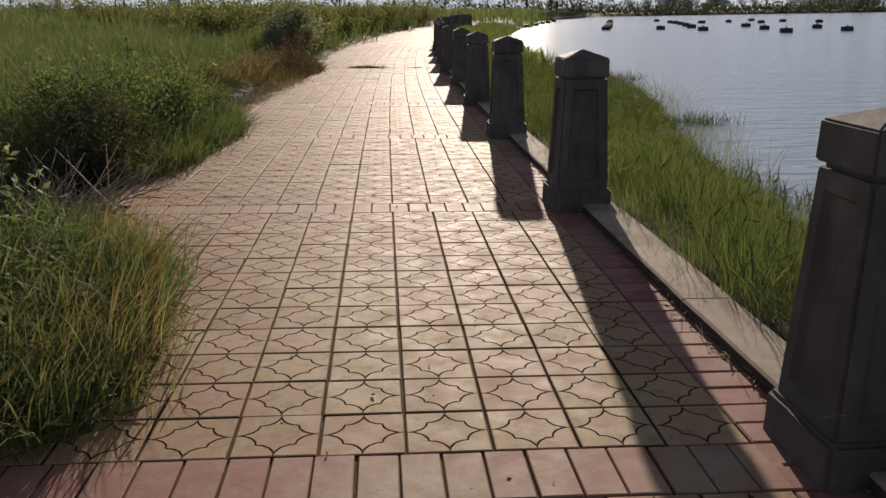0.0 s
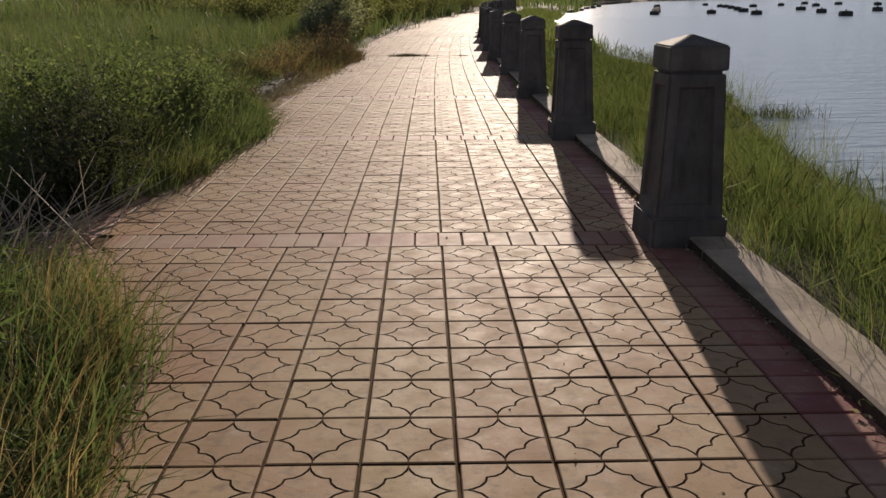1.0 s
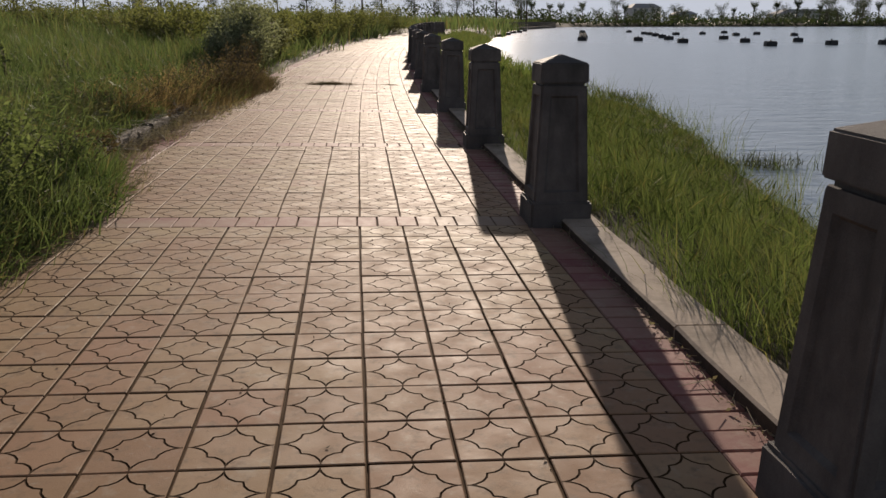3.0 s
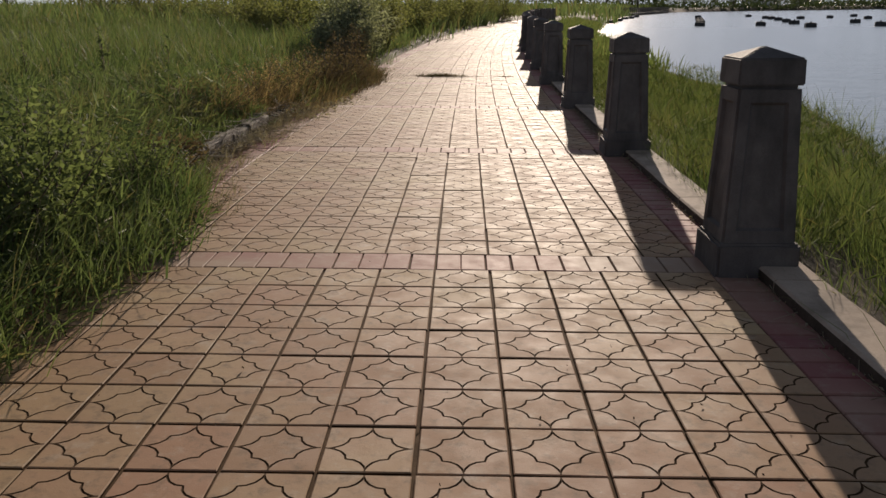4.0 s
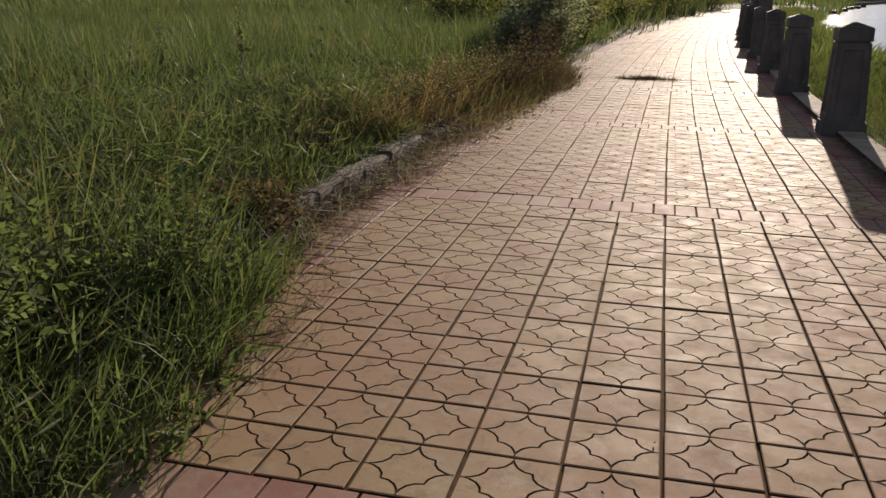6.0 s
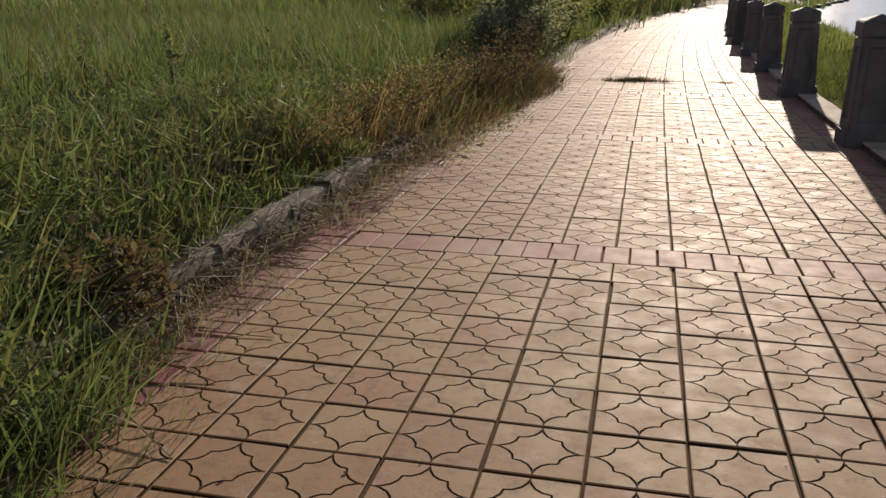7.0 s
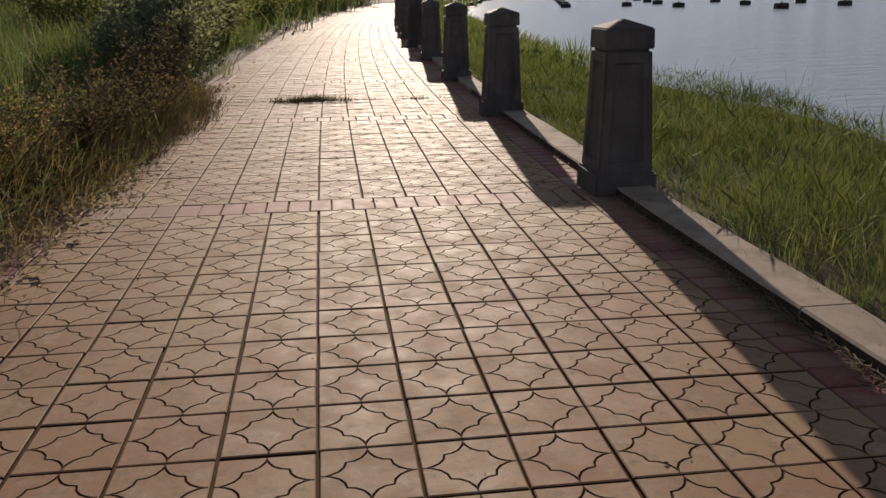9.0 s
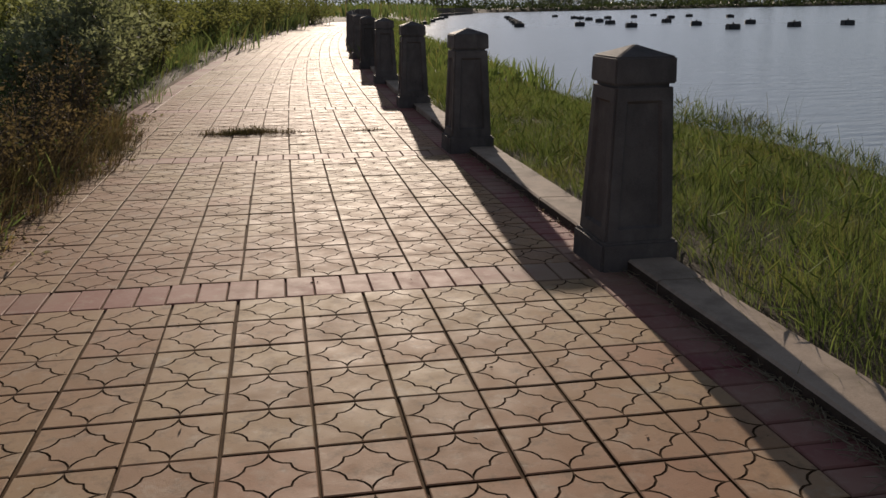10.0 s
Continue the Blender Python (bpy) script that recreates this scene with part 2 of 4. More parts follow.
def rough_up(bm, amount, scale, cuts=0):
    if cuts:
        bmesh.ops.subdivide_edges(bm, edges=bm.edges[:], cuts=cuts, use_grid_fill=True)
    for v in bm.verts:
        v.co += noise.noise_vector(v.co * scale) * amount
    return bm


rng = np.random.default_rng(7)


def blades(name, base, height, width, mat, lean=0.35, droop=1.0, push=(0, 0), az=None, ln=None):
    """Curved, tapering grass blades standing at the given places, as one mesh."""
    n = len(base)
    az = rng.uniform(0, 2 * np.pi, n) if az is None else az
    ln = np.abs(rng.normal(0, lean, n)) + 0.05 if ln is None else ln
    d = np.stack([np.cos(az), np.sin(az)], 1) * ln[:, None] + np.array(push)
    side = np.stack([-np.sin(az + rng.normal(0, 0.6, n)), np.cos(az + rng.normal(0, 0.6, n)), np.zeros(n)], 1)
    lv = np.array([0.0, 0.4, 0.75, 1.0])
    wd = np.array([0.8, 1.0, 0.6, 0.0])
    v = np.zeros((n, 7, 3))
    for i, (t, w) in enumerate(zip(lv, wd)):
        c = base.copy()
        c[:, :2] += d * (height * (0.25 * t + 0.75 * t ** 2))[:, None]
        c[:, 2] += height * (t - droop * np.minimum(ln, 1.0) * 0.35 * t ** 2.5)
        if i < 3:
            v[:, 2 * i] = c - side * (width * w / 2)[:, None]
            v[:, 2 * i + 1] = c + side * (width * w / 2)[:, None]
        else:
            v[:, 6] = c
    t = np.array([[0, 1, 3], [0, 3, 2], [2, 3, 5], [2, 5, 4], [4, 5, 6]])
    tris = (np.arange(n)[:, None, None] * 7 + t[None]).reshape(-1, 3)
    return tri_mesh(name, v.reshape(-1, 3), tris, mat)


def leaves(name, at, size, mat, up=0.3, aspect=0.45):
    """Pointed, folded leaves at the given places, as one mesh."""
    n = len(at)
    a = rng.normal(0, 1, (n, 3))
    a[:, 2] = a[:, 2] * 0.6 + up
    a /= np.linalg.norm(a, axis=1)[:, None]
    b = np.cross(a, rng.normal(0, 1, (n, 3)))
    b /= np.linalg.norm(b, axis=1)[:, None]
    c = np.cross(a, b)
    s = size[:, None]
    v = np.stack([at, at + a * s * 0.45 + b * s * aspect / 2 + c * s * 0.06, at + a * s, at + a * s * 0.45 - b * s * aspect / 2 + c * s * 0.06], 1)
    t = np.array([[0, 1, 2], [0, 2, 3]])
    tris = (np.arange(n)[:, None, None] * 4 + t[None]).reshape(-1, 3)
    return tri_mesh(name, v.reshape(-1, 3), tris, mat)


def sticks(name, a, b, r0, r1, mat):
    """Tapered three-sided sticks from a to b, as one mesh."""
    n = len(a)
    d = b - a
    d = d / np.linalg.norm(d, axis=1)[:, None]
    u = np.cross(d, np.array([0.3, 0.7, 0.2]))
    u /= np.linalg.norm(u, axis=1)[:, None]
    w = np.cross(d, u)
    v = np.zeros((n, 6, 3))
    for i in range(3):
        o = u * math.cos(i * 2.094) + w * math.sin(i * 2.094)
        v[:, i] = a + o * r0[:, None]
        v[:, 3 + i] = b + o * r1[:, None]
    t = np.array([[i, (i + 1) % 3, 3 + (i + 1) % 3] for i in range(3)] + [[i, 3 + (i + 1) % 3, 3 + i] for i in range(3)])
    tris = (np.arange(n)[:, None, None] * 6 + t[None]).reshape(-1, 3)
    return tri_mesh(name, v.reshape(-1, 3), tris, mat)


# ---- plan ----
PITCH = 0.25          # one tile
BAY = 3.25            # twelve rows of tiles and one course of bricks
LEFT, RIGHT = -1.75, 1.0
CRACK_Y = 17.5
FALL = math.tan(radians(1.2))
WATER_Z = -0.6
SHORE_Y = [-60, -8, 0, 4, 7, 10, 14, 18, 24, 32, 65, 140, 250, 300]
SHORE_X = [3.0, 3.1, 3.2, 3.4, 3.75, 4.4, 5.4, 6.0, 5.6, 5.9, 9.4, 24.5, 50, 80]


def bend(y):
    """How far the promenade has swung to the water side at y."""
    y = np.asarray(y, float)
    return 0.0008 * (np.maximum(y, -4.0) - 3.0) ** 2 + 0.0008 * np.maximum(y - 13.0, 0) ** 2


def rise(y):
    """How far the promenade has climbed at y."""
    return 0.005 * np.clip(np.asarray(y, float) - 14.0, 0, 46)


def fall(x, y):
    """The promenade falls a little towards the water."""
    return -FALL * np.clip(np.asarray(x, float) - bend(y), -2.2, 1.45)


def paved(x, y):
    """The height of the paving."""
    return rise(y) + fall(x, y)


def shore(y):
    return np.interp(y, SHORE_Y, SHORE_X)


def lumps(x, y):
    return 0.5 * np.sin(x * 1.7 + y * 0.6) * np.sin(y * 1.1 - x * 0.4) + 0.5 * np.sin(x * 0.53 - y * 0.31 + 1.0)


def ground_z(x, y):
    """The height of the soil."""
    x, y = np.asarray(x, float), np.asarray(y, float)
    c = bend(np.minimum(y, 100))
    u = x - c
    back = np.clip(-2.0 - u, 0, None)
    land = 0.05 + 0.03 * np.clip(back, 0, 30) + 0.05 * lumps(x, y) * np.clip(back, 0, 1)
    land = np.where((u > -2.15) & (u < 1.35), -0.07, land) + paved(x, y)
    s = shore(y)
    slope = 0.57 / np.maximum(s - 1.4 - c, 1.5)
    slope = np.where(y > 70, 0.25, slope)
    d = np.minimum(x - s, 300 - y)
    bank = WATER_Z - d * np.where(d > 0, 0.25, slope) + 0.03 * lumps(x * 2, y * 2)
    bank = np.maximum(bank, WATER_Z - 0.9)
    bank = np.where(y > 295, np.minimum(bank, 1.0), bank)
    return np.where(u > 1.35, np.minimum(bank, np.where(y > 70, 0.6, paved(x, y))), land)


def axis(*spans):
    return np.unique(np.concatenate([np.linspace(a, b, n) for a, b, n in spans]))


def build_ground():
    xs = axis((-900, -60, 24), (-60, -12, 30), (-12, 12, 130), (12, 90, 60), (90, 900, 30))
    ys = axis((-300, -12, 20), (-12, 40, 130), (40, 110, 60), (110, 340, 70), (340, 2500, 20))
    gx, gy = np.meshgrid(xs, ys)
    v = np.stack([gx, gy, ground_z(gx, gy)], -1).reshape(-1, 3)
    nx, ny = len(xs), len(ys)
    i = (np.arange(ny - 1)[:, None] * nx + np.arange(nx - 1)[None]).ravel()
    tris = np.concatenate([np.stack([i, i + 1, i + nx + 1], 1), np.stack([i, i + nx + 1, i + nx], 1)])
    ob = new("ground", tri_mesh("ground", v, tris, M_SOIL))
    tagged(ob, "dark bare soil under the grass round the lake", "ground", kind="structure")


def build_water():
    me = mesh_of("water", [(2.0, -120, WATER_Z), (900, -120, WATER_Z), (900, 310, WATER_Z), (2.0, 310, WATER_Z)], [(0, 1, 2, 3)], [M_WATER])
    tagged(new("water", me), "grey rippled lake water under a pale sky", "water", kind="structure")


build_ground()
build_water()


# ---- promenade posts ----
def frustum(bm, z0, h0, z1, h1):
    """A square, tapering block; returns its verts, lower ring first."""
    ring = [bm.verts.new((sx * h, sy * h, z)) for z, h in ((z0, h0), (z1, h1)) for sx, sy in ((-1, -1), (1, -1), (1, 1), (-1, 1))]
    bm.faces.new(ring[3::-1])
    bm.faces.new(ring[4:])
    for i in range(4):
        j = (i + 1) % 4
        bm.faces.new((ring[i], ring[j], ring[4 + j], ring[4 + i]))
    return ring


def build_post():
    root = new("stone_post")
    bm = bmesh.new()
    frustum(bm, -0.08, 0.183, 0.135, 0.181)
    bmesh.ops.bevel(bm, geom=bm.edges[:], offset=0.012, segments=2, affect="EDGES")
    part("plinth", rough_up(bm, 0.004, 9, 2), M_POST, root)
    # shaft with a sunk panel on each face
    bm = bmesh.new()
    frustum(bm, 0.135, 0.162, 0.804, 0.134)
    bm.faces.ensure_lookup_table()
    bm.normal_update()
    sides = [f for f in bm.faces if abs(f.normal.z) < 0.5]
    bmesh.ops.inset_individual(bm, faces=sides, thickness=0.055, use_even_offset=True)
    bmesh.ops.inset_individual(bm, faces=sides, thickness=0.012, depth=-0.016, use_even_offset=True)
    corner = [e for e in bm.edges if all(abs(abs(v.co.x) - abs(v.co.y)) < 1e-4 and abs(v.co.x) > 0.13 for v in e.verts) and abs(e.verts[0].co.z - e.verts[1].co.z) > 0.3]
    bmesh.ops.bevel(bm, geom=corner, offset=0.01, segments=2, affect="EDGES")
    part("shaft", bm, M_POST, root)
    bm = bmesh.new()
    frustum(bm, 0.803, 0.118, 0.822, 0.118)
    part("neck", bm, M_POST, root)
    bm = bmesh.new()
    frustum(bm, 0.820, 0.141, 0.932, 0.138)
    top = [f for f in bm.faces if f.calc_center_median().z > 0.9]
    res = bmesh.ops.poke(bm, faces=top)
    for v in res["verts"]:
        v.co.z = 0.982
    hard = [e for e in bm.edges]
    bmesh.ops.bevel(bm, geom=hard, offset=0.006, segments=2, affect="EDGES")
    part("cap", bm, M_POST, root)
    return tagged(root, "dark grey granite post with sunk panels and pyramid cap", "post", "posts along the water", "")


POST_AT = [(1.26, -0.09), (1.185, 3.12), (1.195, 6.36), (1.245, 9.56), (1.325, 12.98), (1.35, 16.2), (1.46, 19.4), (1.60, 22.65)]
POST_AT += [(1.19 + float(bend(3.12 + BAY * k)), 3.12 + BAY * k) for k in range(7, 21)]
first_post = build_post()
for k, (x, y) in enumerate(POST_AT):
    turn = -math.degrees(math.atan(0.0016 * (max(y, -4) - 3 + max(y - 13, 0))))
    m = pose(x, y, float(paved(x, y)) + (0.0, 0.012, 0.018)[k if k < 3 else 0], 0.4 * math.sin(k * 2.1), 0.5 + 0.4 * math.sin(k * 1.3 + 1), turn + 1.2 * math.sin(k * 1.7))
    if k == 0:
        first_post.matrix_basis = m
    else:
        copy_thing(first_post, m)


# ---- kerbs ----
def strip_bm(x0, x1, y0, y1, z0, z1, step=0.25, bevel=0.01):
    """A long block that follows the promenade's bend, with eased upper edges."""
    n = max(2, int(round((y1 - y0) / step)) + 1)
    bm = bmesh.new()
    prof = [(x0, z0), (x0, z1 - bevel), (x0 + bevel, z1), (x1 - bevel, z1), (x1, z1 - bevel), (x1, z0)]
    rings = []
    for i in range(n):
        y = y0 + (y1 - y0) * i / (n - 1)
        c = float(bend(y))
        rings.append([bm.verts.new((px + c, y, pz + float(paved(px + c, y)))) for px, pz in prof])
    for a, b in zip(rings, rings[1:]):
        for j in range(5):
            bm.faces.new((a[j], b[j], b[j + 1], a[j + 1]))
    bm.faces.new(rings[0])
    bm.faces.new(rings[-1][::-1])
    return bm


def build_kerbs():
    root = tagged(new("kerb_water"), "weathered concrete kerb between promenade and bank", "kerb", kind="structure")
    for k in range(-2, 22):
        y0 = 2.74 + BAY * k
        for a, b in ((0.006, 1.62), (1.632, BAY - 0.006)):
            bm = strip_bm(1.188, 1.408, y0 + a, y0 + b, -0.15, 0.055)
            bm.normal_update()
            # the face towards the paving takes the colour with shade painted in
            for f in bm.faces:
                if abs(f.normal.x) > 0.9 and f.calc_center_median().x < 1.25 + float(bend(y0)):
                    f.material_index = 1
            for v in bm.verts:
                v.co += noise.noise_vector(v.co * 3.1) * 0.006
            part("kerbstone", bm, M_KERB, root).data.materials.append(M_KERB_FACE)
    root = tagged(new("kerb_meadow"), "old broken concrete kerb edging the meadow", "kerb", kind="structure")
    y = 7.8
    rnd = random.Random(4)
    while y < 10.6:
        length = rnd.choice((0.5, 0.75, 1.0))
        bm = strip_bm(-2.22, -2.10, y + 0.005, y + length - 0.005, -0.12, 0.105 + rnd.uniform(-0.012, 0.012), 0.06, 0.014)
        dx = rnd.uniform(-0.015, 0.015)
        for v in bm.verts:
            v.co += noise.noise_vector(v.co * 5.0) * 0.008 + noise.noise_vector(v.co * 23.0) * 0.005
            v.co.x += dx
        part("kerbstone", bm, M_OLD_KERB, root)
        y += length


build_kerbs()


# ---- paving ----
def tile_mesh():
    """A square cement tile with a star of curved grooves from side to side."""
    h, bev, g, deep = 0.1203, 0.003, 0.0036, 0.0038
    s = h - bev
    seg = 4
    quad = []
    for i in range(seg + 1):      # from the right tip to the cusp
        a = math.pi / 2 * i / seg
        quad.append((1 - 0.52 * math.sin(a), 0.48 * (1 - math.cos(a))))
    for i in range(1, seg):
        a = math.pi / 2 * (1 - i / seg)
        quad.append((0.48 * (1 - math.cos(a)), 1 - 0.52 * math.sin(a)))
    path = []
    for q in range(4):
        c, sn = math.cos(q * math.pi / 2), math.sin(q * math.pi / 2)
        path += [Vector((x * c - y * sn, x * sn + y * c)) * s for x, y in quad]
    n = len(path)
    per = n // 4
    verts, faces, idx = [], [], []
    inner, mid, outer = [], [], []
    for i, p in enumerate(path):
        a, b = path[i - 1], path[(i + 1) % n]
        d = (b - a).normalized()
        nrm = Vector((d.y, -d.x))
        tip = i % per == 0
        pi = p - nrm * g * (2.2 if tip else 1)
        po = p + nrm * g
        po = Vector((max(-s, min(s, po.x)), max(-s, min(s, po.y))))
        inner.append(len(verts)); verts.append((pi.x, pi.y, 0))
        mid.append(len(verts)); verts.append((p.x, p.y, -deep))
        outer.append(len(verts)); verts.append((po.x, po.y, 0))
    faces.append(inner[:]); idx.append(0)
    for i in range(n):
        j = (i + 1) % n
        faces += [(inner[i], mid[i], mid[j], inner[j]), (mid[i], outer[i], outer[j], mid[j])]
        idx += [1, 1]
    corners = []
    for q, (sx, sy) in enumerate(((1, 1), (-1, 1), (-1, -1), (1, -1))):
        k = len(verts)
        verts.append((sx * s, sy * s, 0))
        corners.append(k)
        loop = [outer[(q * per + i) % n] for i in range(per + 1)]
        faces.append([k] + loop[::-1]); idx.append(0)
    ring = []
    for q in range(4):
        ring += [outer[q * per], corners[q]]
    low = []
    for z in (-bev, -0.03):
        row = []
        for k in ring:
            x, y, _ = verts[k]
            row.append(len(verts))
            verts.append((math.copysign(h, x) if abs(abs(x) - s) < 1e-6 else x, math.copysign(h, y) if abs(abs(y) - s) < 1e-6 else y, z))
        low.append(row)
    for lap, (a, b) in enumerate(zip([ring] + low, low)):
        for i in range(8):
            j = (i + 1) % 8
            faces.append((a[i], b[i], b[j], a[j])); idx.append(lap)
    for q in range(4):            # the two grooves run on as one to the joint
        c, sn = math.cos(q * math.pi / 2), math.sin(q * math.pi / 2)
        k = len(verts)
        for x, y, z in ((0.84 * s, 0.0012, 0.0006), (0.84 * s, -0.0012, 0.0006), (s + 0.001, -0.0026, 0.0004), (s + 0.001, 0.0026, 0.0004)):
            verts.append((x * c - y * sn, x * sn + y * c, z))
        faces.append((k, k + 1, k + 2, k + 3)); idx.append(1)
    me = mesh_of("tile", verts, faces, [M_TILE, M_GROOVE], idx)
    bm = bmesh.new()
    bm.from_mesh(me)
    bmesh.ops.recalc_face_normals(bm, faces=bm.faces[:])
    bm.to_mesh(me)
    bm.free()
    return me


def slab_mesh(name, hx, hy, mat, bev=0.006):
    v = [(sx * (hx - b), sy * (hy - b), z) for b, z in ((bev, 0), (0, -bev), (0, -0.03)) for sx, sy in ((-1, -1), (1, -1), (1, 1), (-1, 1))]
    f = [(0, 1, 2, 3)]
    for r in (0, 4):
        f += [(r + 4 + i, r + 4 + (i + 1) % 4, r + (i + 1) % 4, r + i) for i in range(4)]
    return mesh_of(name, v, f, [mat])


def joined(name, items, parent, label):
    """Many copies of small meshes as one part; items: (mesh, matrix)."""
    verts, faces, idx, mats, cache = [], [], [], [], {}
    for me, m in items:
        if me.name not in cache:
            off = []
            for mt in me.materials:
                if mt not in mats:
                    mats.append(mt)
                off.append(mats.index(mt))
            cache[me.name] = (np.array([v.co for v in me.vertices]), [tuple(p.vertices) for p in me.polygons], [off[p.material_index] for p in me.polygons])
        co, fs, ix = cache[me.name]
        k = len(verts)
        a = np.array(m)
        verts.extend((co @ a[:3, :3].T + a[:3, 3]).tolist())
        faces.extend([tuple(i + k for i in f) for f in fs])
        idx.extend(ix)
    ob = child(name, mesh_of(name, verts, faces, mats, idx), parent, label)
    return tagged(ob, kind="stuff")


COURSE_SHIFT = {0: 0.043, 1: 0.051, 2: 0.051, 3: -0.016, 4: -0.01}   # how each course of bricks is offset sideways


def build_paving():
    root_bm = strip_bm(-2.10, 1.21, -6, 75, -0.2, -0.0095, 0.5, 0.001)
    me = bpy.data.meshes.new("pavement")
    root_bm.to_mesh(me)
    root_bm.free()
    me.materials.append(M_JOINT)
    root = tagged(new("pavement", me), "lakeside promenade of patterned tan tiles and red border bricks", "pavement", kind="structure")
    tile = tile_mesh()
    flat = slab_mesh("far_tile", 0.1200, 0.1200, M_TILE)
    course = slab_mesh("brick", 0.0553, 0.1200, M_COURSE, 0.003)
    edge_r = slab_mesh("edge_brick", 0.0985, 0.0588, M_BRICK, 0.005)
    edge_l = slab_mesh("edge_brick_meadow", 0.1205, 0.0588, M_BRICK, 0.005)
    rnd = random.Random(11)
    rest, parts_t, parts_b = [], 0, 0

    def spot(x, y):
        y += rnd.gauss(0, 0.0012)
        x += float(bend(y)) + rnd.gauss(0, 0.0012)
        z = rnd.gauss(0, 0.0008) + float(paved(x, y))
        return Matrix.Translation((x, y, z)) @ Euler((rnd.gauss(0, 0.004), rnd.gauss(0, 0.004) + math.atan(FALL), rnd.gauss(0, 0.003) - 0.0016 * (max(y, -4) - 3 + max(y - 13, 0)))).to_matrix().to_4x4()

    for j in range(-24, 300):
        y = (j + 0.5) * PITCH
        if (j + 1) % 13 == 0:      # a course of bricks on end
            for i in range(23):
                x = LEFT + 0.033 + COURSE_SHIFT.get((j + 1) // 13, 0.0) + 0.118 * (i + 0.5)
                m = spot(x, y)
                if -1 < y < 17 and parts_b < 160:
                    child("brick", course, root, m=m)
                    parts_b += 1
                else:
                    rest.append((course, m))
        else:
            for i in range(11):
                m = spot(LEFT + (i + 0.5) * PITCH, y)
                if 0 < y < 20 and rnd.random() < 0.008:
                    m = m @ pose(0, 0, 0, rnd.uniform(-0.7, 0.7), rnd.uniform(-0.7, 0.7), 0)
                if 6.5 < y < 13.2 and parts_t < 300:
                    child("tile", tile, root, m=m)
                    parts_t += 1
                elif y < 30:
                    rest.append((tile, m))
                else:
                    rest.append((flat, m))
        for half in (-0.0625, 0.0625):
            m = spot(1.1, y + half)
            near = -1.5 < y < 12
            if near:
                child("edge_brick", edge_r, root, m=m)
            else:
                rest.append((edge_r, m))
            m = spot(LEFT - 0.125, y + half)
            if 5 < y < 12:
                child("edge_brick", edge_l, root, m=m)
            else:
                rest.append((edge_l, m))
    joined("paving_stretch", rest, root, "patterned tan tiles and red bricks of the promenade")


build_paving()


# ---- grass ----
def scatter(n, x0, x1, y0, y1, keep=None):
    x, y = rng.uniform(x0, x1, n), rng.uniform(y0, y1, n)
    if keep is not None:
        ok = keep(x, y)
        x, y = x[ok], y[ok]
    return x, y


EDGE_Y = [-6, -0.2, 0.08, 0.35, 0.9, 1.8, 2.5, 3.1, 3.7, 4.1, 5.1, 6.0, 6.6, 7.2, 7.5, 8.0, 8.3, 10.5, 11.5, 12.5, 13.3, 15.2, 16, 18.3, 21, 25, 27, 33, 35, 44, 80]
EDGE_X = [-2.2, -1.8, -0.98, -0.84, -0.85, -1.08, -1.5, -1.85, -1.98, -1.72, -1.56, -1.54, -1.45, -1.55, -1.7, -1.8, -2.15, -2.2, -2.0, -1.86, -1.74, -1.6, -1.48, -1.7, -1.8, -2.0, -1.7, -1.75, -1.5, -1.7, -1.7]


def meadow_edge(y):
    return np.interp(y, EDGE_Y, EDGE_X) + bend(y)


def stuff(name, me, label, category):
    return tagged(new(name, me), label, category, kind="stuff")


def turf(x, y):
    z = ground_z(x, y)
    u = x - bend(y)
    z = np.where((u > -2.03) & (u < 1.2), paved(x, y), z)
    return np.stack([x, y, z], 1)


def tufts(name, x, y, height, each, spread, width, mat, lean=0.5, push=(0.0, 0.0), fan=5.0):
    """Tufts of blades that fan out from their feet."""
    n = len(x)
    k = np.repeat(np.arange(n), each)
    ox, oy = rng.normal(0, spread, len(k)), rng.normal(0, spread, len(k))
    bx, by = x[k] + ox, y[k] + oy
    az = np.arctan2(oy, ox) + rng.normal(0, 0.7, len(k))
    ln = np.abs(rng.normal(0, lean, len(k))) * 0.7 + np.hypot(ox, oy) * fan * 0.5 + 0.03
    ln = np.minimum(ln, 1.3)
    h = height[k] * rng.uniform(0.45, 1.15, len(k))
    w = rng.uniform(width[0], width[1], len(k))
    return blades(name, turf(bx, by), h, w, mat, push=push, az=az, ln=ln)


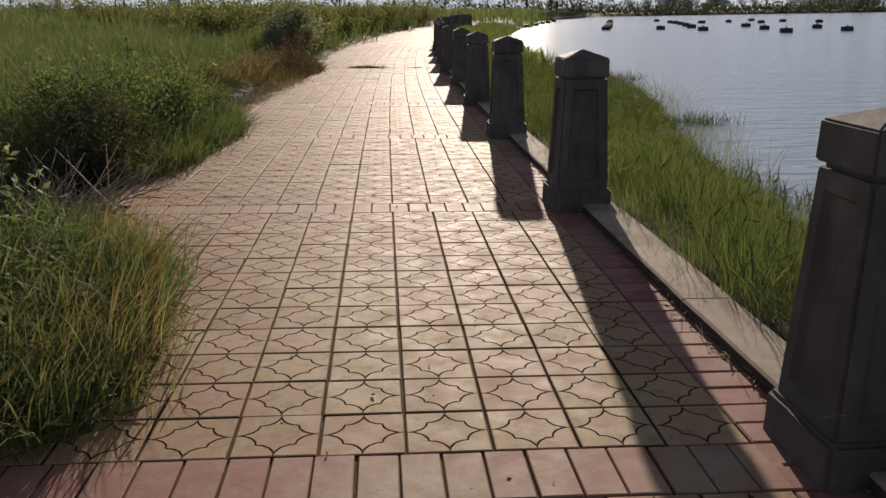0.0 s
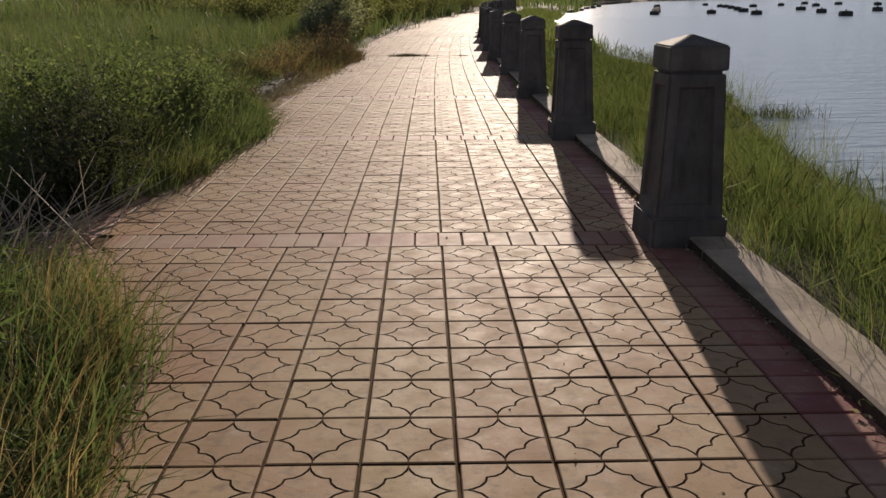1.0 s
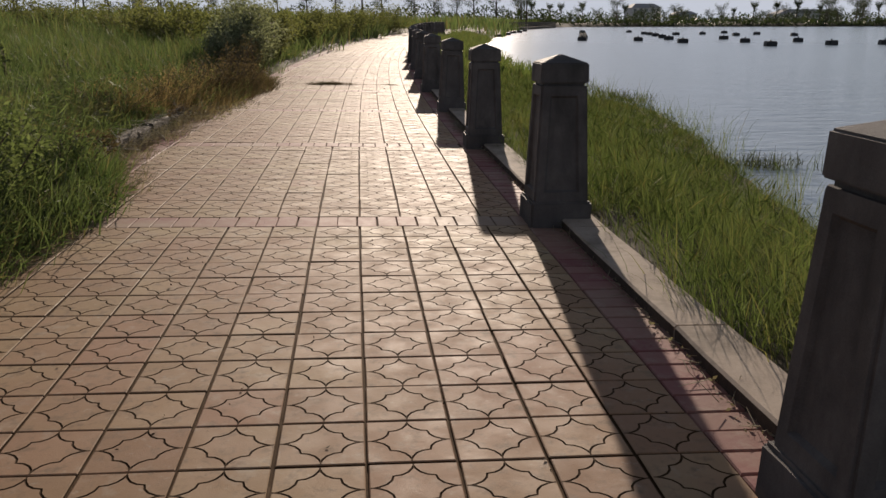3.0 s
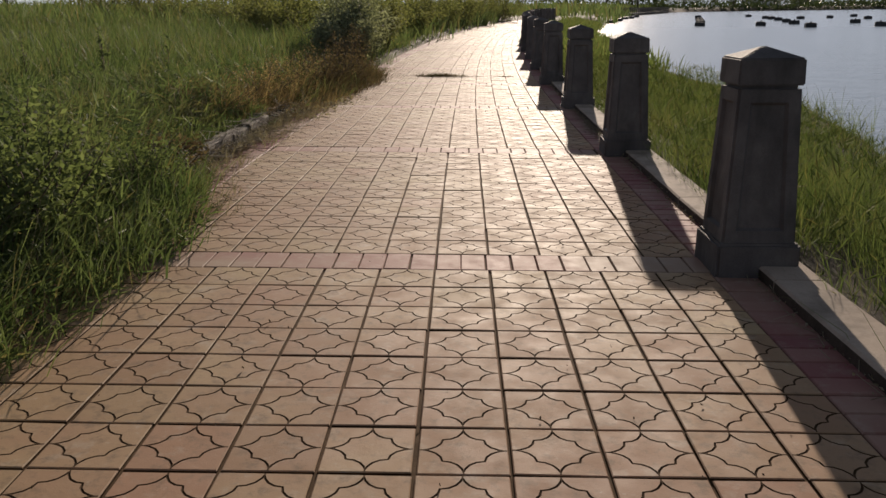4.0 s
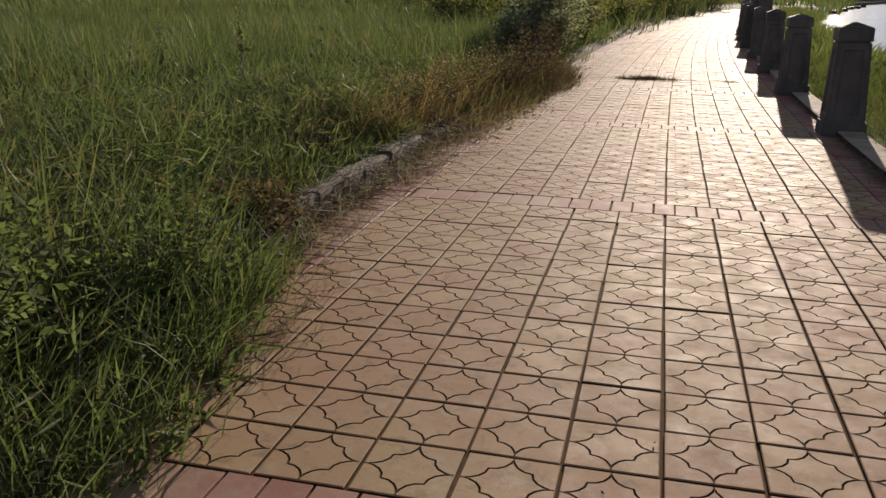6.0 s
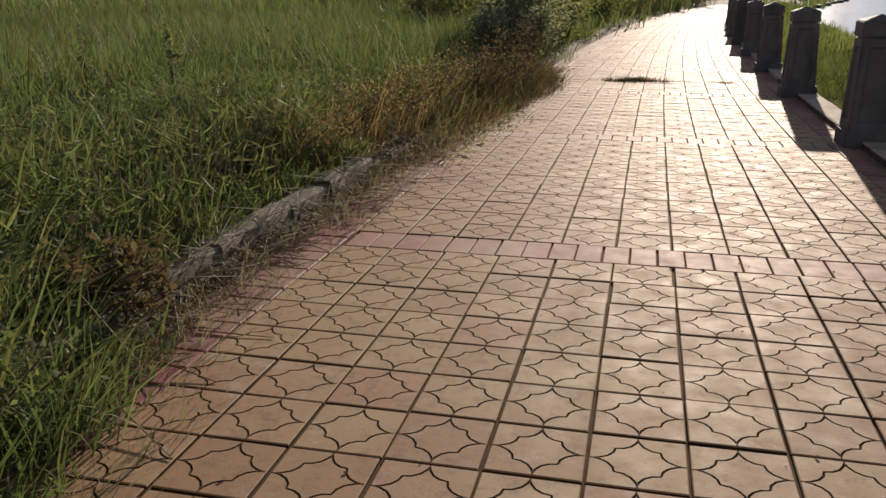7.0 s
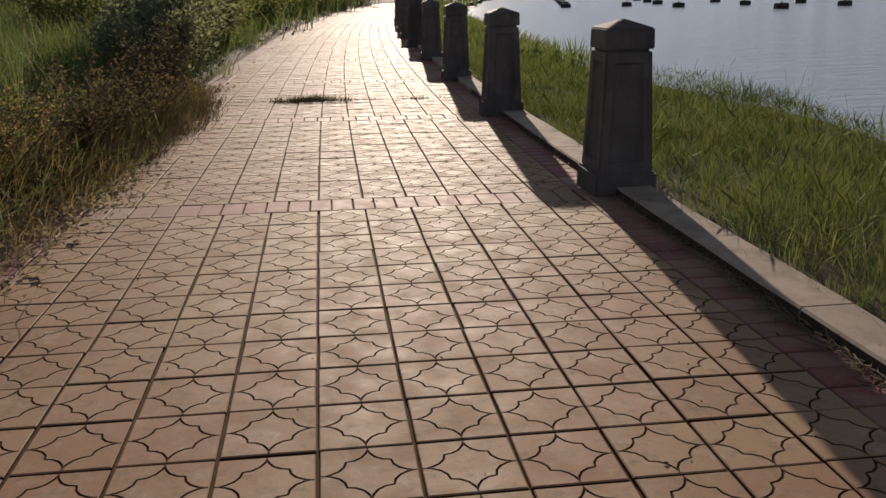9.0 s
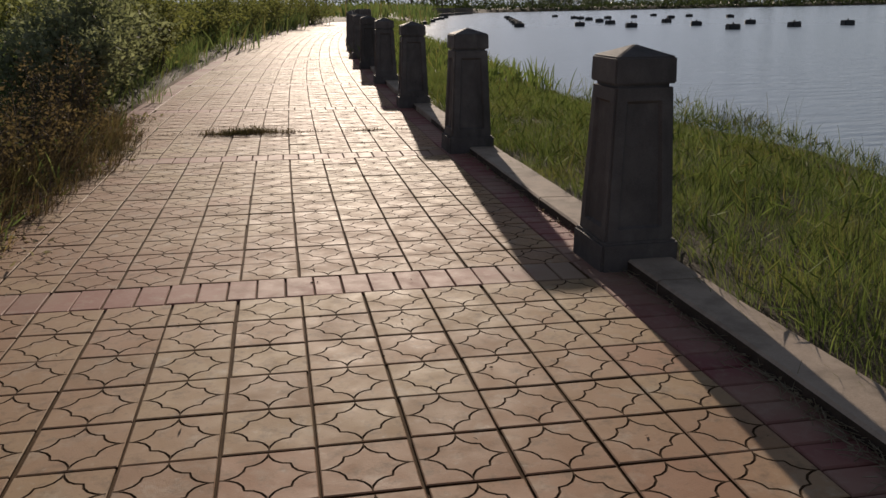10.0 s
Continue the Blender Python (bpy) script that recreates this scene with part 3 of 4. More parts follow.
def build_meadow():
    def behind(x, y):
        hollow = ((x + 2.05) / 0.5) ** 2 + ((y - 2.95) / 0.6) ** 2 < 1
        withered = (y > 11.3) & (y < 18) & (x > meadow_edge(y) - 1.0) & (rng.random(len(x)) < np.clip((x - meadow_edge(y) + 1.0) / 0.6, 0.1, 0.85))
        shaded = (y > 18) & (y < 26) & (x > meadow_edge(y) - 0.4) & (rng.random(len(x)) < 0.75)
        return (x < meadow_edge(y) - 0.02) & ~hollow & ~withered & ~shaded

    x, y = scatter(4600, -5.0, -0.7, -2.5, 14.5, behind)
    d = meadow_edge(y) - x
    h = (0.20 + 0.36 * np.clip(d / 0.7, 0, 1)) * rng.uniform(0.6, 1.25, len(x)) * (0.85 + 0.3 * lumps(x * 1.4, y * 1.4))
    h = np.where((y > 8) & (y < 12) & (d < 0.5), h * 0.7, h)
    h = np.where((y > 4.2) & (y < 7.7), h * 1.35, h)
    stuff("meadow_grass", tufts("meadow_grass", x, y, h, 15, 0.07, (0.004, 0.011), M_GRASS, 0.75, (0.06, -0.03)), "tall tangled green meadow grass beside the promenade", "grass")
    x, y = scatter(2300, -3.2, -0.75, -2, 8.3, lambda a, b: behind(a, b) & (a > meadow_edge(b) - 0.75))
    stuff("edge_grass", tufts("edge_grass", x, y, rng.uniform(0.12, 0.36, len(x)), 15, 0.05, (0.0025, 0.006), M_GRASS, 0.8, (0.20, -0.10)), "fine ragged grass spilling over the paving edge", "grass")
    x, y = scatter(200, -1.5, -0.75, 0.0, 2.2, lambda a, b: behind(a, b) & (a > meadow_edge(b) - 0.4))
    stuff("grass_stems", tufts("overhanging_stems", x, y, rng.uniform(0.22, 0.50, len(x)), 8, 0.04, (0.002, 0.004), M_RUST, 0.6, (0.30, -0.16)), "brownish stems arching over the paving edge", "grass")
    x, y = scatter(220, -2.6, -0.8, -0.1, 1.8, behind)
    stuff("edge_grass", tufts("thick_edge_grass", x, y, rng.uniform(0.2, 0.42, len(x)), 20, 0.06, (0.003, 0.008), M_GRASS, 0.7, (0.08, -0.12)), "thick grass clump hanging over the paving", "grass")
    x, y = scatter(5200, -17, -1.6, 6, 36, lambda a, b: behind(a, b) & ((a < -4.5) | (b > 13.5)))
    d = meadow_edge(y) - x
    h = (0.28 + 0.42 * np.clip(d / 1.5, 0, 1)) * rng.uniform(0.6, 1.25, len(x)) * (0.85 + 0.3 * lumps(x * 0.7, y * 0.7))
    stuff("meadow_grass", tufts("meadow_grass_mid", x, y, h, 18, 0.13, (0.007, 0.016), M_GRASS, 0.5, fan=2.5), "tall green meadow grass farther from the promenade", "grass")
    x, y = scatter(5200, -75, 3, 28, 115, lambda a, b: (a < meadow_edge(b) - 0.3) & (a > -12 - b * 0.6))
    h = rng.uniform(0.6, 1.25, len(x)) * (0.9 + 0.4 * lumps(x * 0.25, y * 0.25))
    stuff("meadow_grass", tufts("meadow_grass_far", x, y, h, 14, 0.4, (0.03, 0.06), M_GRASS, 0.4, fan=0.8), "far meadow of high green grass and weeds", "grass")
    x, y = scatter(40000, -200, 60, 95, 298, lambda a, b: a < shore(b) + 1)
    h = rng.uniform(0.8, 2.2, len(x))
    stuff("meadow_grass", blades("meadow_grass_farthest", turf(x, y), h, rng.uniform(0.12, 0.25, len(x)), M_GRASS, 0.35), "distant high grass and reeds behind the lake", "grass")
    x, y = scatter(5000, -22, -4.5, -16, 7, lambda a, b: (a < -4.8) | (b < -2.2))
    stuff("meadow_grass", tufts("meadow_grass_behind", x, y, rng.uniform(0.3, 0.7, len(x)), 12, 0.14, (0.008, 0.016), M_GRASS, 0.5, fan=2.5), "open meadow of tall green grass", "grass")
    # loose blades lying across each other, and low broad-leaved weeds
    x, y = scatter(52000, -5.0, -0.75, -2.2, 15, behind)
    at = turf(x, y)
    d = np.clip((meadow_edge(y) - x) / 0.5, 0.12, 1)
    at[:, 2] += rng.uniform(0.03, 0.42, len(x)) * d * (0.85 + 0.3 * lumps(x * 1.4, y * 1.4))
    stuff("tangled_grass", leaves("tangled_grass", at, rng.uniform(0.06, 0.17, len(x)), M_GRASS, up=0.35, aspect=0.075), "loose bent blades tangled in the meadow grass", "grass")
    x, y = scatter(5200, -4.0, -0.75, -2.2, 12, behind)
    at = turf(x, y)
    e = at + np.stack([rng.normal(0, 0.14, len(x)), rng.normal(0, 0.14, len(x)), rng.uniform(0.15, 0.45, len(x))], 1) * np.clip((meadow_edge(y) - x) / 0.4, 0.35, 1)[:, None]
    stuff("grass_stems", sticks("grass_stems", at, e, np.full(len(x), 0.0016), np.full(len(x), 0.0008), M_STRAW), "thin dry grass stems among the green blades", "grass")
    x, y = scatter(34000, -5.0, -0.85, -2, 16, behind)
    at = turf(x, y)
    at[:, 2] += rng.uniform(0.02, 0.30, len(x)) * np.clip((meadow_edge(y) - x) / 0.5, 0.2, 1)
    stuff("weeds", leaves("weeds", at, rng.uniform(0.02, 0.06, len(x)), M_LEAF, up=0.5), "small-leaved weeds mixed into the meadow grass", "weeds")


def build_bank():
    def on_bank(x, y):
        return (x > 1.43 + bend(y)) & (x < shore(y) + rng.normal(-0.15, 0.15, len(x)))

    x, y = scatter(5200, 1.4, 7.4, -5, 26, on_bank)
    u = x - 1.4 - bend(y)
    h = rng.uniform(0.28, 0.62, len(x)) * (0.9 + 0.35 * lumps(x * 1.1, y * 0.9)) * np.clip(0.55 + u * 0.7, 0.55, 1.0) * np.clip((shore(y) - x) / 1.3, 0.45, 1.0) * np.interp(y, [5, 10, 14, 19], [1.0, 0.76, 0.62, 0.52])
    stuff("bank_grass", tufts("bank_grass", x, y, h, 52, 0.085, (0.0016, 0.0042), M_BANK, 0.5, (-0.05, -0.05)), "lush green grass on the lake bank", "grass")
    x, y = scatter(22000, 1.45, 7.0, -1, 20, on_bank)
    at = turf(x, y)
    at[:, 2] += rng.uniform(0.03, 0.40, len(x)) * np.clip(0.3 + (x - 1.4 - bend(y)) * 0.9, 0.3, 1) * np.clip((shore(y) - x) / 1.3, 0.4, 1)
    stuff("tangled_grass", leaves("tangled_bank_grass", at, rng.uniform(0.08, 0.18, len(x)), M_BANK, up=1.4, aspect=0.024), "loose bent blades tangled in the bank grass", "grass")
    x, y = scatter(900, 2.5, 7.6, 0, 26, lambda a, b: np.abs(a - shore(b) - 0.1) < 0.35)
    stuff("shore_reeds", tufts("shore_reeds", x, y, rng.uniform(0.3, 0.75, len(x)), 7, 0.07, (0.003, 0.006), M_BANK, 0.3), "thin reeds standing in the shallow water", "reeds")
    x, y = scatter(3000, 1.4, 14, 26, 90, lambda a, b: (a > 1.5 + bend(b)) & (a < shore(b)))
    stuff("bank_grass", tufts("bank_grass_far", x, y, rng.uniform(0.35, 0.7, len(x)), 14, 0.25, (0.02, 0.05), M_BANK, 0.4, fan=1.2), "green grass on the far part of the lake bank", "grass")


build_meadow()
build_bank()


# ---- shrubs ----
def build_shrub(x, y, rx, ry, height, leaf, count, mat, label, name="shrub", stems=26, up=0.3, lift=0.1):
    z = float(turf(np.array([x]), np.array([y]))[0, 2])
    root = new(name)
    root.location = (x, y, z)
    k = stems
    a0 = np.stack([rng.normal(0, rx * 0.25, k), rng.normal(0, ry * 0.25, k), np.full(k, -0.03)], 1)
    th = rng.uniform(0, 2 * np.pi, k)
    rr = np.sqrt(rng.uniform(0.05, 1, k))
    b0 = np.stack([np.cos(th) * rr * rx, np.sin(th) * rr * ry, height * (1.0 - 0.45 * rr ** 2) * rng.uniform(0.7, 1.05, k)], 1)
    me = sticks("woody_stem", a0, b0, np.full(k, 0.010 * height + 0.002), np.full(k, 0.003), M_BARK)
    child("woody_stem", me, root)
    pick = rng.integers(0, k, count)
    t = rng.uniform(lift, 1.05, count) ** 0.7
    at = a0[pick] + (b0[pick] - a0[pick]) * t[:, None] + rng.normal(0, 0.10, (count, 3)) * np.array([rx, ry, height * 0.8])
    at[:, 2] = np.maximum(at[:, 2], 0.02)
    child("foliage", leaves("foliage", at, rng.uniform(0.6, 1.2, count) * leaf, mat, up), root)
    return tagged(root, label, "shrub")


build_shrub(-2.0, 3.8, 0.34, 0.55, 0.72, 0.036, 7000, M_DARKLEAF, "dense dark green shrub overhanging the promenade edge")
build_shrub(-2.4, 5.0, 0.6, 0.7, 0.95, 0.045, 7000, M_LEAF, "bushy green weeds at the promenade edge")
build_shrub(-2.2, 6.3, 0.5, 0.65, 0.72, 0.042, 5200, M_LEAF, "low leafy weeds spreading towards the paving")
build_shrub(-2.0, 7.4, 0.32, 0.4, 0.42, 0.035, 1800, M_LEAF, "low leafy weeds at the broken paving edge")
build_shrub(-2.10, 2.45, 0.22, 0.2, 0.62, 0.07, 260, M_GREYLEAF, "pale broad-leaved weed beside dry stalks", stems=6)
build_shrub(-2.15, 8.35, 0.28, 0.35, 0.28, 0.05, 900, M_BROWN, "low reddish weed at the broken end of the kerb", stems=12)
for x, y, h in ((-2.55, 11.3, 0.42), (-2.45, 12.4, 0.52), (-2.35, 13.6, 0.55), (-2.05, 14.9, 0.62), (-1.95, 16.2, 0.70), (-2.05, 17.5, 0.8)):
    build_shrub(x, y, 0.55, 0.7, h, *((0.024, 2600, M_RUST) if y < 14 else (0.036, 2400, M_BROWN)), "low rusty brown withering shrub at the path edge")
for x, y, h, r, mt in ((-2.25, 18.9, 1.15, 0.65, M_GREYLEAF), (-2.3, 20.0, 1.35, 0.7, M_GREYLEAF), (-2.4, 21.0, 1.55, 0.8, M_GREYLEAF), (-2.35, 22.8, 1.65, 0.85, M_GREYLEAF), (-2.4, 24.8, 1.7, 0.9, M_OLIVE)):
    build_shrub(x, y, r, r, h, 0.085, 5000, mt, "tall dark grey-green bush leaning over the path")
for x, y, h, r in ((-1.9, 28, 1.2, 1.0), (-1.7, 31.5, 1.3, 1.1), (-1.3, 35, 1.3, 1.1), (-0.9, 39, 1.5, 1.3), (-0.3, 44, 1.7, 1.5), (0.6, 50, 1.9, 1.7), (2.0, 57, 2.0, 1.9), (4.2, 66, 2.2, 2.1), (-4.5, 29, 1.7, 1.4), (-6.0, 35, 1.8, 1.6), (-9, 41, 2.0, 2.0), (-5, 47, 2.0, 2.0), (-14, 45, 2.0, 2.2), (-20, 53, 2.3, 2.4)):
    build_shrub(x - 0.9, y, r, r, h, 0.13, 3200, M_OLIVE, "olive green bush in the high grass along the path")


for x, y, h in ((-4.3, 12.6, 0.95), (-3.9, 13.6, 0.85), (-5.4, 13.0, 0.9)):
    build_shrub(x, y, 0.10, 0.10, h, 0.06, 150, M_LEAF, "tall leafy weed standing above the meadow grass", stems=4)


def build_rusty_grass():
    x, y = scatter(1500, -3.6, -1.4, 10.6, 18.5, lambda a, b: (a < meadow_edge(b) - 0.03) & (a > meadow_edge(b) - 1.0))
    h = rng.uniform(0.16, 0.46, len(x)) * np.clip((meadow_edge(y) - x) / 0.3, 0.4, 1)
    for far, mat, label in ((False, M_RUST, "withered rusty grass along the path edge"), (True, M_BROWN, "dark brown withered grass along the path edge")):
        k = (y > 14) == far
        stuff("withered_grass", tufts("withered_grass", x[k], y[k], h[k], 16, 0.07, (0.003, 0.008), mat, 0.9, (0.14, -0.08)), label, "grass")


build_rusty_grass()


# ---- litter, stalks, weeds ----
def build_litter():
    x, y = scatter(9000, -2.05, -1.35, 8.0, 19, lambda a, b: rng.random(len(a)) < np.clip((np.where(b < 11.5, -1.85, -1.45) + 0.1 * np.sin(b * 2) - a) / 0.45, 0, 1) ** 1.5)
    at = np.stack([x + bend(y), y, rng.uniform(0.003, 0.05, len(x)) * np.clip((-1.4 - x) / 0.6, 0.1, 1)], 1)
    at[:, 2] += paved(at[:, 0], y)
    stuff("leaf_litter", leaves("leaf_litter", at, rng.uniform(0.02, 0.06, len(x)), M_STRAW, up=-0.1), "dry leaves and straw drifted against the old kerb", "litter")
    n = 750
    x, y = -2.09 + np.abs(rng.normal(0, 0.12, n)), rng.uniform(7.6, 13, n)
    a = np.stack([x, y, rng.uniform(0.005, 0.06, n)], 1)
    d = rng.normal(0, 1, (n, 3)) * np.array([1, 1, 0.25])
    d /= np.linalg.norm(d, axis=1)[:, None]
    b = a + d * rng.uniform(0.06, 0.28, n)[:, None]
    b[:, 2] = np.maximum(b[:, 2], 0.004)
    a[:, 2] += paved(a[:, 0], a[:, 1])
    b[:, 2] += paved(b[:, 0], b[:, 1])
    stuff("dry_straw", sticks("dry_straw", a, b, np.full(n, 0.0036), np.full(n, 0.0016), M_STRAW), "tangle of dry straw lying against the old kerb", "litter")
    n = 1200
    y = rng.uniform(-0.5, 17, n)
    x = 1.2 - np.abs(rng.normal(0, 0.03, n)) + bend(y)
    at = np.stack([x, y, paved(x, y) + rng.uniform(0.002, 0.015, n)], 1)
    stuff("kerb_debris", leaves("kerb_debris", at, rng.uniform(0.008, 0.03, n), M_STRAW, up=-0.1), "crumbs of dry grass and dirt along the kerb", "litter")


def build_bleached_stalks():
    n = 150
    y = rng.uniform(8.3, 12.0, n)
    a = np.stack([-2.1 + np.abs(rng.normal(0, 0.11, n)), y, np.zeros(n)], 1)
    a[:, 2] = np.where(a[:, 0] < -2.02, 0.14, rng.uniform(0.01, 0.08, n))
    d = rng.normal(0, 1, (n, 3)) * np.array([0.9, 1, 0.22])
    d /= np.linalg.norm(d, axis=1)[:, None]
    e = a + d * rng.uniform(0.08, 0.30, n)[:, None]
    e[:, 2] = np.clip(e[:, 2], 0.006, 0.2)
    a[:, 2] += paved(a[:, 0], a[:, 1])
    e[:, 2] += paved(e[:, 0], e[:, 1])
    stuff("bleached_stalks", sticks("bleached_stalks", a, e, np.full(n, 0.0028), np.full(n, 0.0014), M_STALK), "bleached dead stalks fallen over the old kerb", "litter")


def build_kerb_straw():
    n = 700
    y = np.concatenate([rng.normal(10.9, 0.7, 420), rng.uniform(-0.4, 17, 280)])
    a = np.stack([1.19 - np.abs(rng.normal(0, 0.035, n)) + bend(y), y, rng.uniform(0.003, 0.025, n)], 1)
    d = rng.normal(0, 1, (n, 3)) * np.array([0.5, 1, 0.12])
    d /= np.linalg.norm(d, axis=1)[:, None]
    e = a + d * rng.uniform(0.03, 0.14, n)[:, None]
    e[:, 2] = np.maximum(e[:, 2], 0.003)
    a[:, 2] += paved(a[:, 0], a[:, 1])
    e[:, 2] += paved(e[:, 0], e[:, 1])
    stuff("kerb_straw", sticks("kerb_straw", a, e, np.full(n, 0.0018), np.full(n, 0.001), M_STRAW), "dry straw blown against the foot of the kerb", "litter")


def build_stalks():
    n = 130
    a = np.stack([rng.normal(-2.0, 0.18, n), rng.normal(2.9, 0.28, n), np.full(n, 0.04)], 1)
    d = rng.normal(0, 1, (n, 3)) * np.array([1.0, 0.7, 0.2]) + np.array([0.15, -0.2, 0.55])
    d /= np.linalg.norm(d, axis=1)[:, None]
    b = a + d * rng.uniform(0.25, 0.6, n)[:, None]
    tagged(new("dead_stalks", sticks("dead_stalks", a, b, np.full(n, 0.004), np.full(n, 0.002), M_STALK)), "bleached dead stalks leaning out of the dark shrub", "dead stalks", kind="stuff")


def build_crack_weeds():
    n = 1900
    clump = rng.choice([-0.95, -0.78, -0.66, -0.55, -0.42, -0.25], n, p=[0.1, 0.2, 0.25, 0.25, 0.12, 0.08])
    x = np.concatenate([clump + rng.normal(0, 0.06, n), rng.normal(0.5, 0.07, 240), rng.uniform(-1.7, 0.9, 420)])
    y = CRACK_Y + np.concatenate([rng.normal(0, 0.075, n), rng.normal(0, 0.02, 660)]) + 0.03 * np.sin(x * 9)
    x = x + bend(y)
    base = np.stack([x, y, paved(x, y) - 0.005], 1)
    h = np.abs(rng.normal(0.015, 0.032, len(x))) + 0.012
    h[n:] *= 0.5
    stuff("crack_weeds", blades("crack_weeds", base, h, rng.uniform(0.003, 0.006, len(x)), M_BROWN, 0.9), "brown grass growing out of a joint across the path", "weeds")


def build_dry_edge():
    x, y = scatter(60, -1.95, -1.4, 7.0, 8.4, lambda a, b: a < meadow_edge(b) + 0.22)
    stuff("dead_grass", tufts("dead_grass", x, y, rng.uniform(0.05, 0.16, len(x)), 9, 0.05, (0.002, 0.005), M_STRAW, 1.1, (0.35, -0.25)), "bleached dead grass sprawling over the paving edge", "grass")
    x, y = scatter(160, -2.15, -1.75, 8.2, 12.5)
    x = x + bend(y)
    stuff("dead_grass", tufts("dead_kerb_grass", x, y, rng.uniform(0.06, 0.2, len(x)), 9, 0.06, (0.002, 0.005), M_STRAW, 1.2, (0.25, -0.2)), "pale dead grass matted against the old kerb", "grass")


def build_crumbs():
    n = 420
    y = rng.uniform(-1.5, 17, n)
    x = rng.uniform(-1.7, 1.1, n) + bend(y)
    at = np.stack([x, y, paved(x, y) + 0.003], 1)
    stuff("leaf_crumbs", leaves("leaf_crumbs", at, rng.uniform(0.006, 0.02, n), M_CRUMB, up=0.0), "scattered dark leaf crumbs on the tiles", "litter")


def build_water_weeds():
    x = np.concatenate([rng.normal(5.05, 0.28, 40), rng.normal(6.4, 0.45, 50), rng.normal(3.75, 0.22, 40)])
    y = np.concatenate([rng.normal(11.35, 0.18, 40), rng.normal(20.8, 0.7, 50), rng.normal(5.9, 0.7, 40)])
    base = np.stack([x, y, np.full(len(x), WATER_Z - 0.05)], 1)
    k = np.repeat(np.arange(len(x)), 9)
    b = base[k] + rng.normal(0, 0.05, (len(k), 3)) * np.array([1, 1, 0])
    stuff("water_weeds", blades("water_weeds", b, rng.uniform(0.10, 0.32, len(k)), rng.uniform(0.005, 0.012, len(k)), M_DARKLEAF, 0.9), "dark weeds breaking the lake surface near the bank", "weeds")


build_litter()
build_crumbs()
build_water_weeds()
build_bleached_stalks()
build_kerb_straw()
build_stalks()
build_crack_weeds()
build_dry_edge()


# ---- things on the lake ----
def build_float():
    root = new("mooring_float")
    part("float_body", rough_up(box_bm((-0.42, -0.3, -0.15), (0.42, 0.3, 0.36), 0.06, 2), 0.01, 3), M_FLOAT, root)
    bm = bmesh.new()
    bmesh.ops.create_cone(bm, segments=8, radius1=0.06, radius2=0.05, depth=0.12, cap_ends=True, matrix=Matrix.Translation((0, 0, 0.41)))
    part("mooring_ring", bm, M_FLOAT, root)
    return tagged(root, "black plastic mooring float riding on the lake", "float", "floats on the lake")


FLOAT_AT = [(22.0, 82.5), (24.8, 92.5), (27.5, 102.5), (30.2, 112.5), (33.4, 124.5), (38.1, 142),
            (46.4, 143), (26.9, 80.7), (41.8, 122), (40.6, 116.4), (37.9, 106.6), (34.4, 94.7), (31.6, 85.2), (43.8, 115), (28.2, 72.9),
            (49.2, 119), (37.9, 86.5), (57.3, 130), (49.0, 107.8), (34.1, 73.6), (56.1, 116.7), (30.8, 62.4), (55.6, 105.5), (39.5, 74.6),
            (36.8, 64.5), (41.6, 65.2), (17.6, 104.2), (21.1, 117.7), (25.3, 135.5), (27.6, 142.4), (31.9, 159.2)]
first_float = build_float()
for k, (x, y) in enumerate(FLOAT_AT):
    m = pose(x, y, WATER_Z, 2 * math.sin(k), 2 * math.cos(k * 1.7), 37 * k % 50 - 25)
    if k == 0:
        first_float.matrix_basis = m
    else:
        copy_thing(first_float, m)


# ---- far side of the lake ----
def build_tree(variant, height, spread, trunk_share, narrow):
    root = new("tree")
    r = random.Random(variant)
    bm = bmesh.new()
    segs, rings = 7, []
    bow = r.uniform(-0.3, 0.3)
    for i in range(5):
        t = i / 4
        z, rad = height * 0.85 * t, height * 0.028 * (1 - 0.8 * t) + 0.02
        rings.append([bm.verts.new((bow * t * t + rad * math.cos(a * 2 * math.pi / segs), rad * math.sin(a * 2 * math.pi / segs), z)) for a in range(segs)])
    for a, c in zip(rings, rings[1:]):
        for i in range(segs):
            bm.faces.new((a[i], a[(i + 1) % segs], c[(i + 1) % segs], c[i]))
    part("trunk", bm, M_BARK, root)
    k = 16
    t0 = rng.uniform(trunk_share, 0.8, k)
    a = np.stack([bow * t0 ** 2, np.zeros(k), height * t0], 1)
    th = rng.uniform(0, 2 * np.pi, k)
    out = spread * (narrow + (1 - narrow) * rng.uniform(0.4, 1, k))
    e = a + np.stack([np.cos(th) * out, np.sin(th) * out, height * rng.uniform(0.10, 0.30, k)], 1)
    for i in range(k):
        child("limb", sticks("limb", a[i:i + 1], e[i:i + 1], np.array([height * 0.008]), np.array([0.03]), M_BARK), root)
    n = 1300
    p = rng.integers(0, k, n)
    at = a[p] + (e[p] - a[p]) * rng.uniform(0.35, 1.1, n)[:, None] + rng.normal(0, spread * 0.16, (n, 3))
    child("crown", leaves("crown", at, rng.uniform(0.3, 0.7, n) * height * 0.075, M_FARLEAF), root)
    return tagged(root, "distant dark tree on the far shore of the lake", "tree", "trees round the lake")


